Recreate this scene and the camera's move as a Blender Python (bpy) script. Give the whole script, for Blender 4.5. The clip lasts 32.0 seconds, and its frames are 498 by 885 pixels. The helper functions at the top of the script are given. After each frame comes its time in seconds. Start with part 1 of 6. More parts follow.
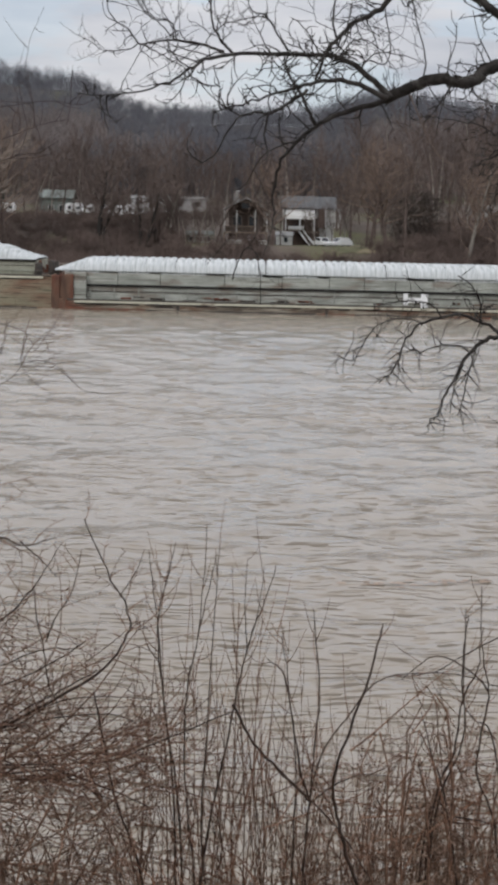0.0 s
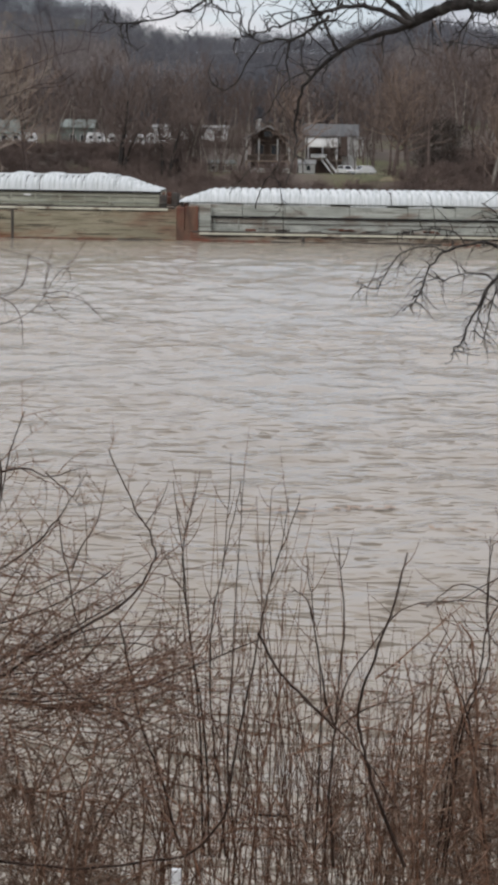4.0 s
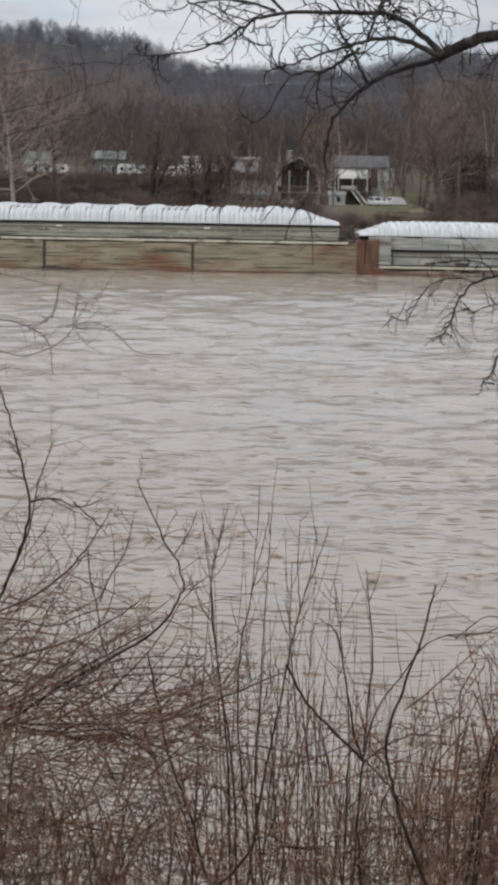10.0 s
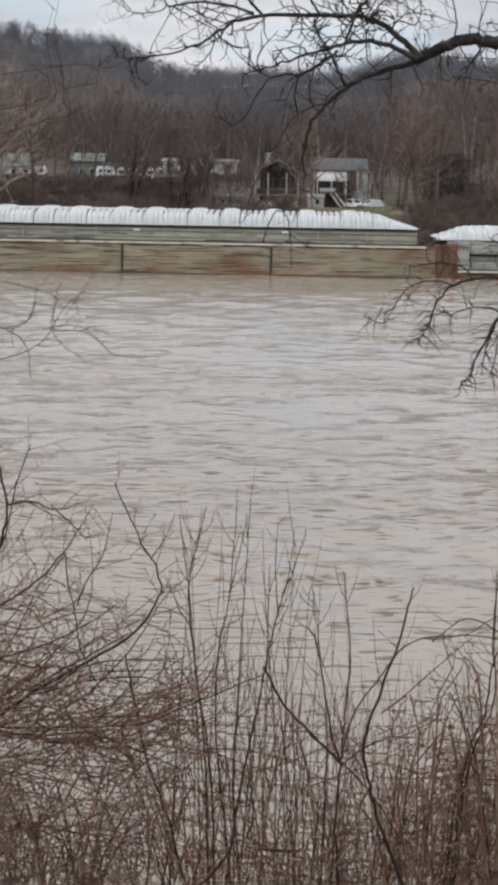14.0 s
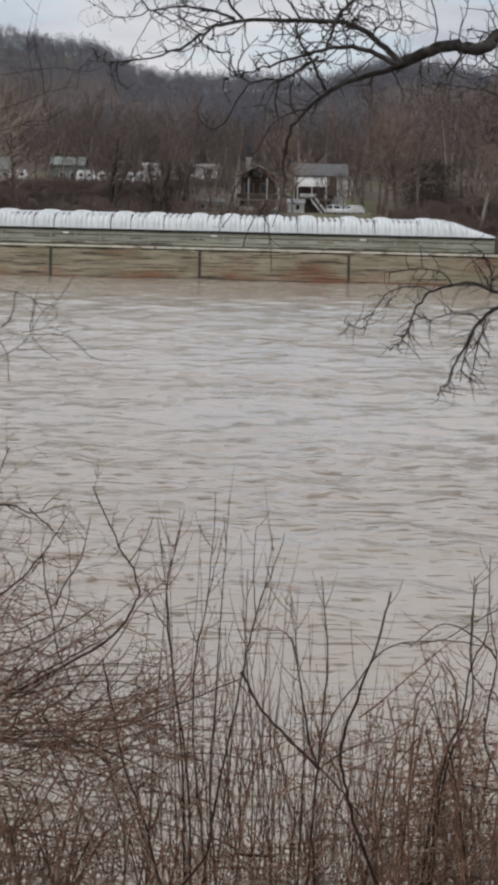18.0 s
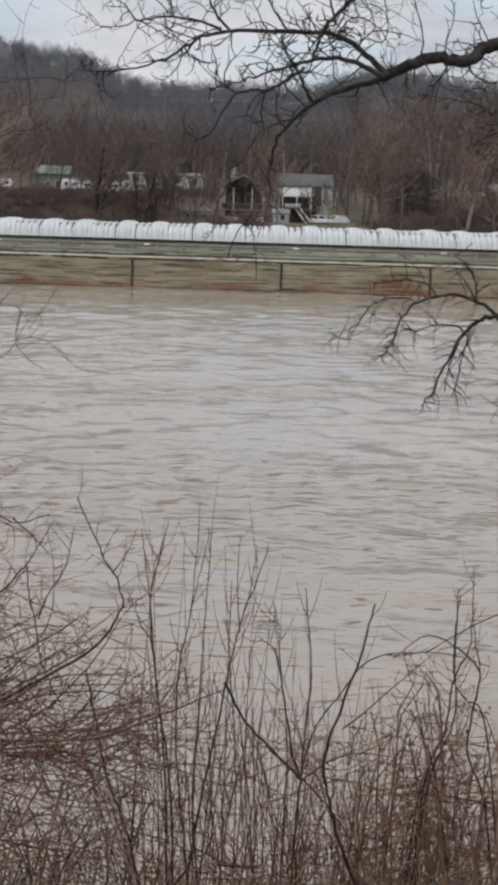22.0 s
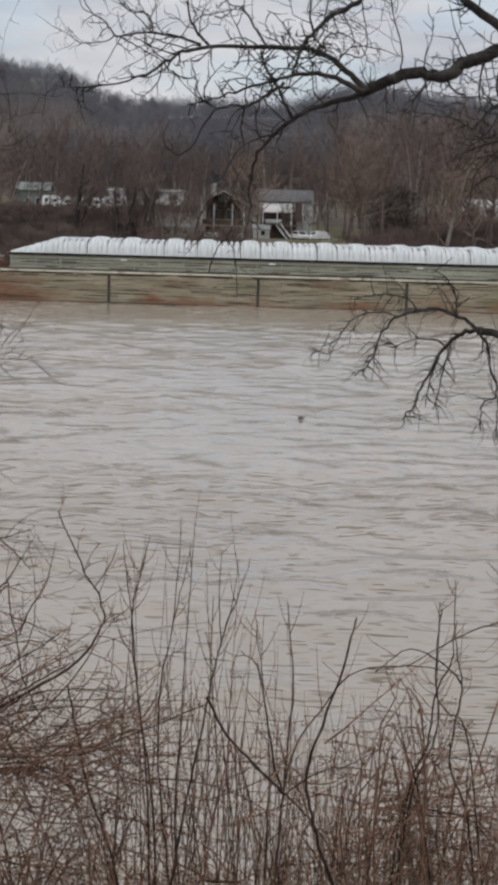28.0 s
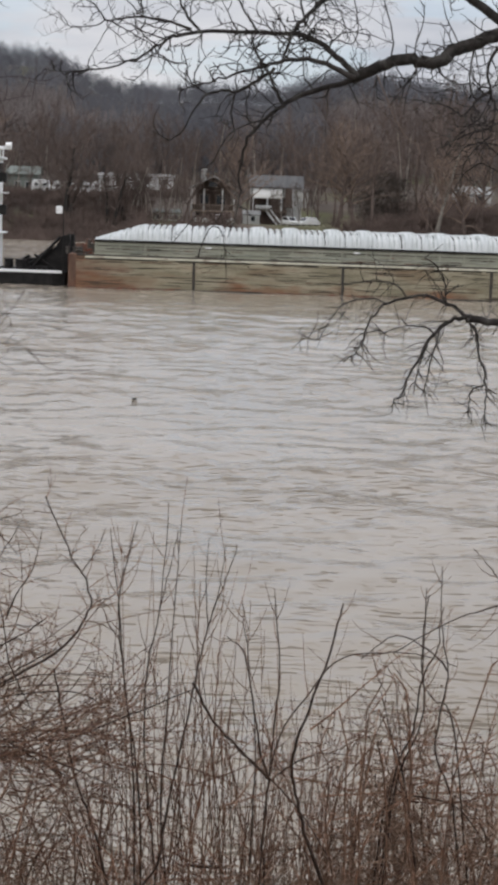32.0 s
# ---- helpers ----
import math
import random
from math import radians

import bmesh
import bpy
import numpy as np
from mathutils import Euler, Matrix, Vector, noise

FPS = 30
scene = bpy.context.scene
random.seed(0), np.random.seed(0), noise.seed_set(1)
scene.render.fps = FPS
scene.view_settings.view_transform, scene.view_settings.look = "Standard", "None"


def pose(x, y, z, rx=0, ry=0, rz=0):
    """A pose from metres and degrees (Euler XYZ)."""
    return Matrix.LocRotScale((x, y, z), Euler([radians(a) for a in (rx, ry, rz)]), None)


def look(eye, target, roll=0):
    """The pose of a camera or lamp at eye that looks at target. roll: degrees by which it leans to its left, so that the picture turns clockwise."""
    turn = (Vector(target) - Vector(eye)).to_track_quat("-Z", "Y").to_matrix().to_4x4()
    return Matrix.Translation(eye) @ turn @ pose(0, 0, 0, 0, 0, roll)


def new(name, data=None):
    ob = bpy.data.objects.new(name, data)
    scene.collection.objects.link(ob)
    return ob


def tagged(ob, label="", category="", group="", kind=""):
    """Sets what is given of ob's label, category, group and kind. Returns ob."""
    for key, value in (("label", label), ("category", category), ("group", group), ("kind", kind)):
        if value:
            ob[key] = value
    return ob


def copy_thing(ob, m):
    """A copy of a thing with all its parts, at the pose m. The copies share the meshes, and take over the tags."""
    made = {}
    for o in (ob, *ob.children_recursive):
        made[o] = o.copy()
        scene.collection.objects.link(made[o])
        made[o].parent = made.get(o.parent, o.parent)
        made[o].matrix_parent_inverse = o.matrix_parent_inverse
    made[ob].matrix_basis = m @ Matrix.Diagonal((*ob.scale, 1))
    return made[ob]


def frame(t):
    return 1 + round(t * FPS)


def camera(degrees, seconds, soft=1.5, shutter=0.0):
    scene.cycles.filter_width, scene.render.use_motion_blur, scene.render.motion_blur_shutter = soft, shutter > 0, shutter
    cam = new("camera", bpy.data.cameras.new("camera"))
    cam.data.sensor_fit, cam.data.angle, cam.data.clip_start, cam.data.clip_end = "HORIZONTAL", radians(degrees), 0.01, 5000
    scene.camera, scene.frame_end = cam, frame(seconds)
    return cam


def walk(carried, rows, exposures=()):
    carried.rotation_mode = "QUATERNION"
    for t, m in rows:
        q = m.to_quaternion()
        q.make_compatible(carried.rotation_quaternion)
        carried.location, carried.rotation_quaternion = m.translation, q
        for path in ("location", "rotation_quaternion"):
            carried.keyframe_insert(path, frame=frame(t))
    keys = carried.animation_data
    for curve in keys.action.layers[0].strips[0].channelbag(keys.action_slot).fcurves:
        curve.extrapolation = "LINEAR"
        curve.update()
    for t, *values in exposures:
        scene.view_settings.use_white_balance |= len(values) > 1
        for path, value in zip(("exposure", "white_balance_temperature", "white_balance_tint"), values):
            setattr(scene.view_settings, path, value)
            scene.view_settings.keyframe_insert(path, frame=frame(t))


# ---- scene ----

# The camera: a hand-held phone, zoomed in, on the high near bank
EYE_Z = 7.4


def view(yaw, pitch, roll, dx, dz):
    eye = Vector((dx, 0, EYE_Z + dz))
    a, b = radians(yaw), radians(pitch)
    return look(eye, eye + Vector((math.sin(a) * math.cos(b), math.cos(a) * math.cos(b), math.sin(b))), roll)


cam = camera(15.0, 32.0, soft=4.2)
walk(cam, [
    (0, view(-0.000, -6.708, 1.372, -0.009, -0.001)),
    (0.5, view(-0.104, -6.634, 1.401, -0.007, -0.006)),
    (1, view(0.229, -6.495, 1.404, -0.009, -0.003)),
    (1.5, view(0.368, -6.543, 1.486, -0.005, -0.004)),
    (2, view(0.203, -5.872, 1.511, -0.009, -0.002)),
    (2.5, view(-0.290, -6.495, 1.489, -0.008, -0.002)),
    (3, view(-0.428, -7.116, 1.155, -0.008, -0.005)),
    (3.5, view(-0.573, -7.893, 1.047, -0.008, 0.006)),
    (4, view(-0.683, -8.847, 0.931, -0.009, -0.002)),
    (4.5, view(-2.134, -9.003, 0.676, -0.006, -0.006)),
    (6.5, view(-1.475, -8.732, 1.099, -0.002, -0.001)),
    (7, view(-1.700, -7.909, 1.290, -0.002, 0.000)),
    (7.5, view(-1.992, -7.243, 1.237, -0.002, 0.003)),
    (8, view(-2.006, -7.235, 1.172, -0.003, 0.004)),
    (8.5, view(-1.910, -7.575, 1.093, -0.002, 0.005)),
    (9, view(-1.758, -7.614, 1.059, -0.004, 0.002)),
    (9.5, view(-1.531, -7.796, 1.001, -0.004, 0.001)),
    (10, view(-1.605, -7.930, 0.967, -0.003, -0.001)),
    (10.5, view(-1.511, -7.956, 1.103, -0.005, 0.002)),
    (11, view(-1.557, -8.023, 1.073, -0.004, 0.001)),
    (11.5, view(-1.352, -8.057, 1.278, -0.005, -0.002)),
    (12, view(-1.133, -7.938, 1.183, 0.000, 0.002)),
    (12.5, view(-1.057, -7.861, 1.131, 0.001, -0.000)),
    (13, view(-1.030, -7.889, 1.185, 0.002, -0.001)),
    (13.5, view(-1.015, -7.934, 1.171, 0.002, 0.000)),
    (14, view(-0.962, -7.850, 1.037, 0.004, 0.002)),
    (14.5, view(-0.773, -7.367, 1.262, 0.003, 0.002)),
    (15, view(-0.550, -7.188, 1.218, 0.003, 0.003)),
    (15.5, view(-0.614, -7.363, 1.283, 0.004, 0.000)),
    (17.5, view(-0.623, -7.603, 1.384, 0.002, -0.002)),
    (18, view(-0.328, -7.687, 1.409, 0.007, -0.001)),
    (18.5, view(-0.290, -7.472, 1.381, 0.001, 0.000)),
    (19, view(-0.276, -7.817, 1.496, 0.001, -0.004)),
    (19.5, view(-0.180, -7.761, 1.548, 0.003, 0.000)),
    (20, view(-0.277, -7.846, 1.414, 0.004, -0.001)),
    (20.5, view(-0.287, -7.821, 1.494, 0.004, 0.002)),
    (21, view(-0.172, -7.916, 1.644, 0.005, -0.001)),
    (21.5, view(-0.077, -7.265, 1.654, 0.006, 0.002)),
    (22, view(0.164, -7.382, 1.788, 0.001, 0.005)),
    (22.5, view(0.209, -7.271, 1.717, 0.001, 0.004)),
    (23, view(0.051, -6.736, 1.540, -0.000, 0.001)),
    (23.5, view(0.169, -6.782, 1.641, 0.000, 0.002)),
    (24, view(0.218, -6.716, 1.651, -0.001, -0.000)),
    (24.5, view(0.371, -6.752, 1.732, 0.001, 0.004)),
    (25, view(0.467, -6.842, 1.731, 0.003, 0.002)),
    (25.5, view(1.117, -6.648, 1.778, 0.002, 0.006)),
    (26, view(0.678, -6.643, 1.839, 0.001, 0.008)),
    (26.5, view(0.711, -6.766, 1.647, 0.000, 0.004)),
    (28.5, view(0.718, -7.001, 1.617, 0.006, -0.003)),
    (29, view(0.808, -7.163, 1.738, 0.008, -0.002)),
    (29.5, view(0.754, -7.150, 1.686, 0.007, -0.007)),
    (30, view(0.864, -7.378, 1.747, 0.010, -0.003)),
    (30.5, view(0.786, -7.503, 1.811, 0.008, -0.001)),
    (31, view(0.945, -7.521, 1.931, 0.005, -0.004)),
    (31.5, view(1.017, -7.360, 1.955, 0.008, -0.004)),
    (32, view(1.077, -7.312, 2.009, 0.008, -0.002)),
], exposures=((0, 0.25), (2, 0.18), (3, 0.23), (4, 0.36), (7, 0.36), (8, 0.28), (10, 0.34), (12, 0.37), (14, 0.38), (15, 0.28), (18, 0.26), (20, 0.32), (21, 0.33), (22, 0.25), (23, 0.20), (26, 0.18), (29, 0.18), (32, 0.29)))

# ---- light: a bright, mostly overcast winter sky
world = bpy.data.worlds.new("sky")
scene.world = world
world.use_nodes = True


def build_sky():
    nt = world.node_tree
    nt.nodes.clear()
    N, L = nt.nodes.new, nt.links.new
    out = N("ShaderNodeOutputWorld")
    sky = N("ShaderNodeTexSky")
    sky.sky_type, sky.sun_disc = "NISHITA", False
    sky.dust_density, sky.ozone_density = 0.2, 4.0
    sky.sun_elevation, sky.sun_rotation = radians(38), radians(215)
    blue = N("ShaderNodeBackground")
    blue.inputs["Strength"].default_value = 0.10
    L(sky.outputs[0], blue.inputs["Color"])
    cloud = N("ShaderNodeBackground")
    tc, mp = N("ShaderNodeTexCoord"), N("ShaderNodeMapping")
    mp.inputs["Scale"].default_value = (1.0, 1.0, 4.5)
    L(tc.outputs["Generated"], mp.inputs["Vector"])
    n1, n2 = N("ShaderNodeTexNoise"), N("ShaderNodeTexNoise")
    for n, s in ((n1, 6.5), (n2, 7.0)):
        n.inputs["Scale"].default_value, n.inputs["Detail"].default_value, n.inputs["Roughness"].default_value = s, 6, 0.55
        L(mp.outputs[0], n.inputs["Vector"])
    shade = N("ShaderNodeValToRGB")
    shade.color_ramp.elements[0].position, shade.color_ramp.elements[0].color = 0.34, (0.585, 0.615, 0.69, 1)
    shade.color_ramp.elements[1].position, shade.color_ramp.elements[1].color = 0.66, (0.875, 0.872, 0.90, 1)
    L(n2.outputs["Fac"], shade.inputs[0])
    L(shade.outputs[0], cloud.inputs["Color"])
    sep, lift = N("ShaderNodeSeparateXYZ"), N("ShaderNodeMapRange")   # an overcast sky is brightest overhead
    L(tc.outputs["Generated"], sep.inputs[0])
    lift.inputs[1].default_value, lift.inputs[2].default_value, lift.inputs[3].default_value, lift.inputs[4].default_value = 0.08, 0.9, 0.715, 1.66
    L(sep.outputs["Z"], lift.inputs[0])
    L(lift.outputs[0], cloud.inputs["Strength"])
    cover = N("ShaderNodeValToRGB")
    cover.color_ramp.elements[0].position, cover.color_ramp.elements[0].color = 0.22, (0.12, 0.12, 0.12, 1)
    cover.color_ramp.elements[1].position, cover.color_ramp.elements[1].color = 0.46, (1, 1, 1, 1)
    # a ragged break in the cloud, low over the ridge
    far_off, wide = N("ShaderNodeVectorMath"), N("ShaderNodeMapping")
    wide.inputs["Scale"].default_value = (1.0, 1.0, 2.6)
    far_off.operation = "DISTANCE"
    far_off.inputs[1].default_value = (0.018, 0.992, 0.138 * 2.6)
    L(tc.outputs["Generated"], wide.inputs["Vector"])
    L(wide.outputs[0], far_off.inputs[0])
    gap, cut = N("ShaderNodeMapRange"), N("ShaderNodeMath")
    gap.inputs[1].default_value, gap.inputs[2].default_value, gap.inputs[3].default_value, gap.inputs[4].default_value = 0.0, 0.115, 0.60, 0.0
    L(far_off.outputs["Value"], gap.inputs[0])
    n3 = N("ShaderNodeTexNoise")
    n3.inputs["Scale"].default_value, n3.inputs["Detail"].default_value = 16.0, 6
    L(mp.outputs[0], n3.inputs["Vector"])
    cut.operation = "SUBTRACT"
    blend = N("ShaderNodeMath")
    blend.operation = "MAXIMUM"
    blend.inputs[1].default_value = 0.40
    L(n1.outputs["Fac"], blend.inputs[0])
    L(blend.outputs[0], cut.inputs[0])
    rag = N("ShaderNodeMath")
    rag.operation = "MULTIPLY"
    rag2 = N("ShaderNodeMapRange")
    rag2.inputs[1].default_value, rag2.inputs[2].default_value = 0.35, 0.62
    L(n3.outputs["Fac"], rag2.inputs[0])
    L(rag2.outputs[0], rag.inputs[0])
    L(gap.outputs[0], rag.inputs[1])
    L(rag.outputs[0], cut.inputs[1])
    L(cut.outputs[0], cover.inputs[0])
    mix = N("ShaderNodeMixShader")
    L(cover.outputs[0], mix.inputs[0])
    L(blue.outputs[0], mix.inputs[1])
    L(cloud.outputs[0], mix.inputs[2])
    L(mix.outputs[0], out.inputs[0])


build_sky()
sun = new("sun", bpy.data.lights.new("sun", "SUN"))
sun.data.energy, sun.data.angle, sun.data.color = 0.7, radians(25), (1.0, 0.96, 0.9)
sun.matrix_world = look((0, 0, 0), (0.45, 0.65, -0.62))

# ---- materials
MATS = {}


def surface(name, low, high, scale=4.0, rough=0.75, metal=0.0, bump=0.2, bump_scale=25.0, spots=None, island=0.0, stretch=(1, 1, 1), spot_scale=0.9, spot_from=0.52, spot_to=0.66, spec=0.5, streaks=None, ends=None, foot=None, streak_from=0.515, streak_to=0.63):
    """A procedural surface: two-tone mottling, fine grain with relief, stains of a third colour, and a shift from piece to piece."""
    m = bpy.data.materials.new(name)
    m.use_nodes = True
    nt = m.node_tree
    N, L = nt.nodes.new, nt.links.new
    b = nt.nodes["Principled BSDF"]
    tc, mp = N("ShaderNodeTexCoord"), N("ShaderNodeMapping")
    mp.inputs["Scale"].default_value = stretch
    L(tc.outputs["Object"], mp.inputs["Vector"])

    def noise_at(s, detail=5.0):
        n = N("ShaderNodeTexNoise")
        n.inputs["Scale"].default_value, n.inputs["Detail"].default_value = s, detail
        L(mp.outputs[0], n.inputs["Vector"])
        return n.outputs["Fac"]

    def mixed(a, c, f):
        x = N("ShaderNodeMix")
        x.data_type = "RGBA"
        for sock, v in ((x.inputs[6], a), (x.inputs[7], c)):
            if isinstance(v, tuple):
                sock.default_value = (*v, 1)
            else:
                L(v, sock)
        L(f, x.inputs[0])
        return x.outputs[2]

    def ramp(f, p0, p1):
        r = N("ShaderNodeMapRange")
        r.inputs[1].default_value, r.inputs[2].default_value = p0, p1
        L(f, r.inputs[0])
        return r.outputs[0]

    col = mixed(low, high, ramp(noise_at(scale), 0.32, 0.68))
    grain = noise_at(bump_scale)
    dark = tuple(v * 0.72 for v in low)
    fine = N("ShaderNodeMath")
    fine.operation = "MULTIPLY"
    L(ramp(grain, 0.5, 0.75), fine.inputs[0])
    fine.inputs[1].default_value = 0.5
    col = mixed(col, dark, fine.outputs[0])
    if spots:
        col = mixed(col, spots, ramp(noise_at(spot_scale, 8.0), spot_from, spot_to))
    if ends:
        # rust that spreads in patches from both ends of a hull; ends: colour, length of the hull
        sp, patch = N("ShaderNodeSeparateXYZ"), noise_at(0.5, 7.0)
        L(tc.outputs["Object"], sp.inputs[0])
        far_end = N("ShaderNodeMapRange")
        far_end.inputs[1].default_value, far_end.inputs[2].default_value = -ends[1] + 8.0, -ends[1] + 0.5
        L(sp.outputs["X"], far_end.inputs[0])
        both_ends = N("ShaderNodeMath")
        both_ends.operation = "MAXIMUM"
        L(ramp(sp.outputs["X"], -8.5, -0.5), both_ends.inputs[0])
        L(far_end.outputs[0], both_ends.inputs[1])
        total = N("ShaderNodeMath")
        total.operation = "MULTIPLY_ADD"
        L(both_ends.outputs[0], total.inputs[0])
        total.inputs[1].default_value = 0.25
        L(patch, total.inputs[2])
        col = mixed(col, ends[0], ramp(total.outputs[0], 0.58, 0.86))
    if foot:
        # orange rust that creeps up from the waterline in broad blotches; foot: colour, how high it reaches
        sz, blot = N("ShaderNodeSeparateXYZ"), N("ShaderNodeTexNoise")
        L(tc.outputs["Object"], sz.inputs[0])
        mb = N("ShaderNodeMapping")
        mb.inputs["Scale"].default_value = (0.16, 1.0, 0.5)
        L(tc.outputs["Object"], mb.inputs["Vector"])
        blot.inputs["Scale"].default_value, blot.inputs["Detail"].default_value, blot.inputs["Roughness"].default_value = 1.0, 8.0, 0.62
        L(mb.outputs[0], blot.inputs["Vector"])
        low_z = N("ShaderNodeMapRange")
        low_z.inputs[1].default_value, low_z.inputs[2].default_value, low_z.inputs[3].default_value, low_z.inputs[4].default_value = 0.0, foot[1], 0.12, -0.12
        L(sz.outputs["Z"], low_z.inputs[0])
        both_z = N("ShaderNodeMath")
        L(blot.outputs["Fac"], both_z.inputs[0])
        L(low_z.outputs[0], both_z.inputs[1])
        col = mixed(col, foot[0], ramp(both_z.outputs[0], 0.53, 0.68))
    if streaks:
        # long level scrapes and weathering along the plating
        ms = N("ShaderNodeMapping")
        ms.inputs["Scale"].default_value = (0.2, 1.0, 8.5)
        L(tc.outputs["Object"], ms.inputs["Vector"])
        ns = N("ShaderNodeTexNoise")
        ns.inputs["Scale"].default_value, ns.inputs["Detail"].default_value, ns.inputs["Roughness"].default_value = 1.1, 7.0, 0.65
        L(ms.outputs[0], ns.inputs["Vector"])
        col = mixed(col, streaks, ramp(ns.outputs["Fac"], streak_from, streak_to))
    if island:
        info = N("ShaderNodeObjectInfo")
        geo = N("ShaderNodeNewGeometry")
        add = N("ShaderNodeMath")
        L(info.outputs["Random"], add.inputs[0])
        L(geo.outputs["Random Per Island"], add.inputs[1])
        r = N("ShaderNodeMapRange")
        r.inputs[1].default_value, r.inputs[2].default_value = 0.0, 2.0
        r.inputs[3].default_value, r.inputs[4].default_value = 1 - island, 1 + island
        L(add.outputs[0], r.inputs[0])
        hsv = N("ShaderNodeHueSaturation")
        L(r.outputs[0], hsv.inputs["Value"])
        L(col, hsv.inputs["Color"])
        col = hsv.outputs[0]
    L(col, b.inputs["Base Color"])
    b.inputs["Roughness"].default_value, b.inputs["Metallic"].default_value = rough, metal
    b.inputs["Specular IOR Level"].default_value = spec
    if bump:
        bp = N("ShaderNodeBump")
        bp.inputs["Strength"].default_value, bp.inputs["Distance"].default_value = bump, 0.02
        L(grain, bp.inputs["Height"])
        L(bp.outputs[0], b.inputs["Normal"])
    MATS[name] = m
    return m


surface("bark_dark", (0.019, 0.017, 0.016), (0.056, 0.050, 0.046), 9, 0.9, bump=0.6, bump_scale=60, spots=(0.085, 0.080, 0.073), spot_scale=5, spot_from=0.56, spot_to=0.68, spec=0.08)
surface("bark_cane", (0.042, 0.024, 0.017), (0.185, 0.108, 0.072), 14, 0.85, bump=0.3, bump_scale=120, island=0.6, spec=0.12)
surface("bark_whip", (0.060, 0.030, 0.020), (0.215, 0.112, 0.068), 14, 0.85, bump=0.3, bump_scale=120, island=0.55, spec=0.12)
surface("bark_stem", (0.022, 0.015, 0.012), (0.065, 0.042, 0.032), 14, 0.88, bump=0.4, bump_scale=120, island=0.3, spec=0.08)
surface("bark_russet", (0.13, 0.098, 0.080), (0.22, 0.165, 0.135), 1.2, 0.95, bump=0.0, bump_scale=9, island=0.3, spec=0.1)
surface("bark_pale", (0.17, 0.155, 0.135), (0.34, 0.31, 0.27), 3, 0.9, bump=0.3, bump_scale=20, island=0.3, spec=0.2)
surface("bark_far", (0.085, 0.066, 0.058), (0.155, 0.120, 0.105), 1.2, 0.95, bump=0.0, bump_scale=9, island=0.14, spec=0.1)
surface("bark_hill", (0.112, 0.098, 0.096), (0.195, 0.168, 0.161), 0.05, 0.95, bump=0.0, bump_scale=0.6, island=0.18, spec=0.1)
# the haze of distance is put into this blue-grey bark colour
surface("bark_ridge_haze", (0.098, 0.100, 0.114), (0.150, 0.150, 0.166), 0.03, 0.95, bump=0.0, bump_scale=0.4, island=0.14, spec=0.1)
surface("thicket", (0.075, 0.056, 0.049), (0.14, 0.105, 0.09), 0.3, 0.95, bump=0.0, bump_scale=3, island=0.35, spec=0.1)
surface("evergreen", (0.070, 0.059, 0.051), (0.115, 0.096, 0.083), 0.8, 0.9, bump=0.0, bump_scale=5, island=0.4, spec=0.2)
surface("soil", (0.065, 0.052, 0.044), (0.115, 0.092, 0.076), 0.15, 0.95, bump=0.3, bump_scale=3, spots=(0.10, 0.10, 0.05), spot_scale=0.05, spec=0.2)
surface("lawn", (0.080, 0.080, 0.044), (0.135, 0.128, 0.078), 0.4, 0.95, bump=0.3, bump_scale=8, spots=(0.20, 0.165, 0.11), spot_scale=0.2, spec=0.2)
surface("hull_green", (0.208, 0.187, 0.128), (0.352, 0.316, 0.232), 0.5, 0.75, bump=0.3, bump_scale=5, spots=(0.19, 0.13, 0.082), spot_scale=0.34, spot_from=0.54, spot_to=0.74, stretch=(0.5, 1, 2.0), spec=0.2, streaks=(0.045, 0.037, 0.028), streak_from=0.53, streak_to=0.60, ends=((0.155, 0.078, 0.050), 59.2), foot=((0.195, 0.103, 0.060), 1.9))
surface("hull_rust", (0.075, 0.046, 0.036), (0.175, 0.105, 0.072), 1.1, 0.85, bump=0.3, bump_scale=6, spots=(0.145, 0.052, 0.034), spot_scale=0.7, spot_from=0.45, spot_to=0.62, spec=0.2, stretch=(1.3, 1, 0.5))
surface("hull_brown", (0.20, 0.165, 0.125), (0.36, 0.325, 0.265), 0.9, 0.8, bump=0.3, bump_scale=7, spots=(0.15, 0.095, 0.062), spot_scale=0.6, spot_from=0.50, spot_to=0.64, stretch=(0.6, 1, 1.8), spec=0.2, streaks=(0.05, 0.04, 0.032), streak_from=0.52, streak_to=0.60, ends=((0.15, 0.058, 0.036), 59.4))
surface("coaming_green", (0.24, 0.248, 0.195), (0.37, 0.372, 0.305), 0.5, 0.65, bump=0.15, bump_scale=6, spots=(0.16, 0.135, 0.10), spot_scale=0.6, spot_from=0.56, spot_to=0.8, stretch=(0.5, 1, 2.0), spec=0.2, streaks=(0.09, 0.09, 0.07), streak_from=0.55, streak_to=0.66)
surface("coaming_grey", (0.22, 0.235, 0.208), (0.41, 0.425, 0.385), 0.9, 0.7, bump=0.15, bump_scale=6, spots=(0.20, 0.165, 0.135), spot_scale=0.7, spot_from=0.54, spot_to=0.68, stretch=(0.5, 1, 2.0), spec=0.2, streaks=(0.11, 0.095, 0.08), streak_from=0.54, streak_to=0.63)
surface("fibreglass", (0.40, 0.425, 0.43), (0.55, 0.565, 0.56), 0.9, 0.6, bump=0.08, bump_scale=6, spots=(0.22, 0.245, 0.235), spot_scale=1.3, spot_from=0.48, spot_to=0.68, island=0.08, stretch=(5.5, 0.35, 0.35))
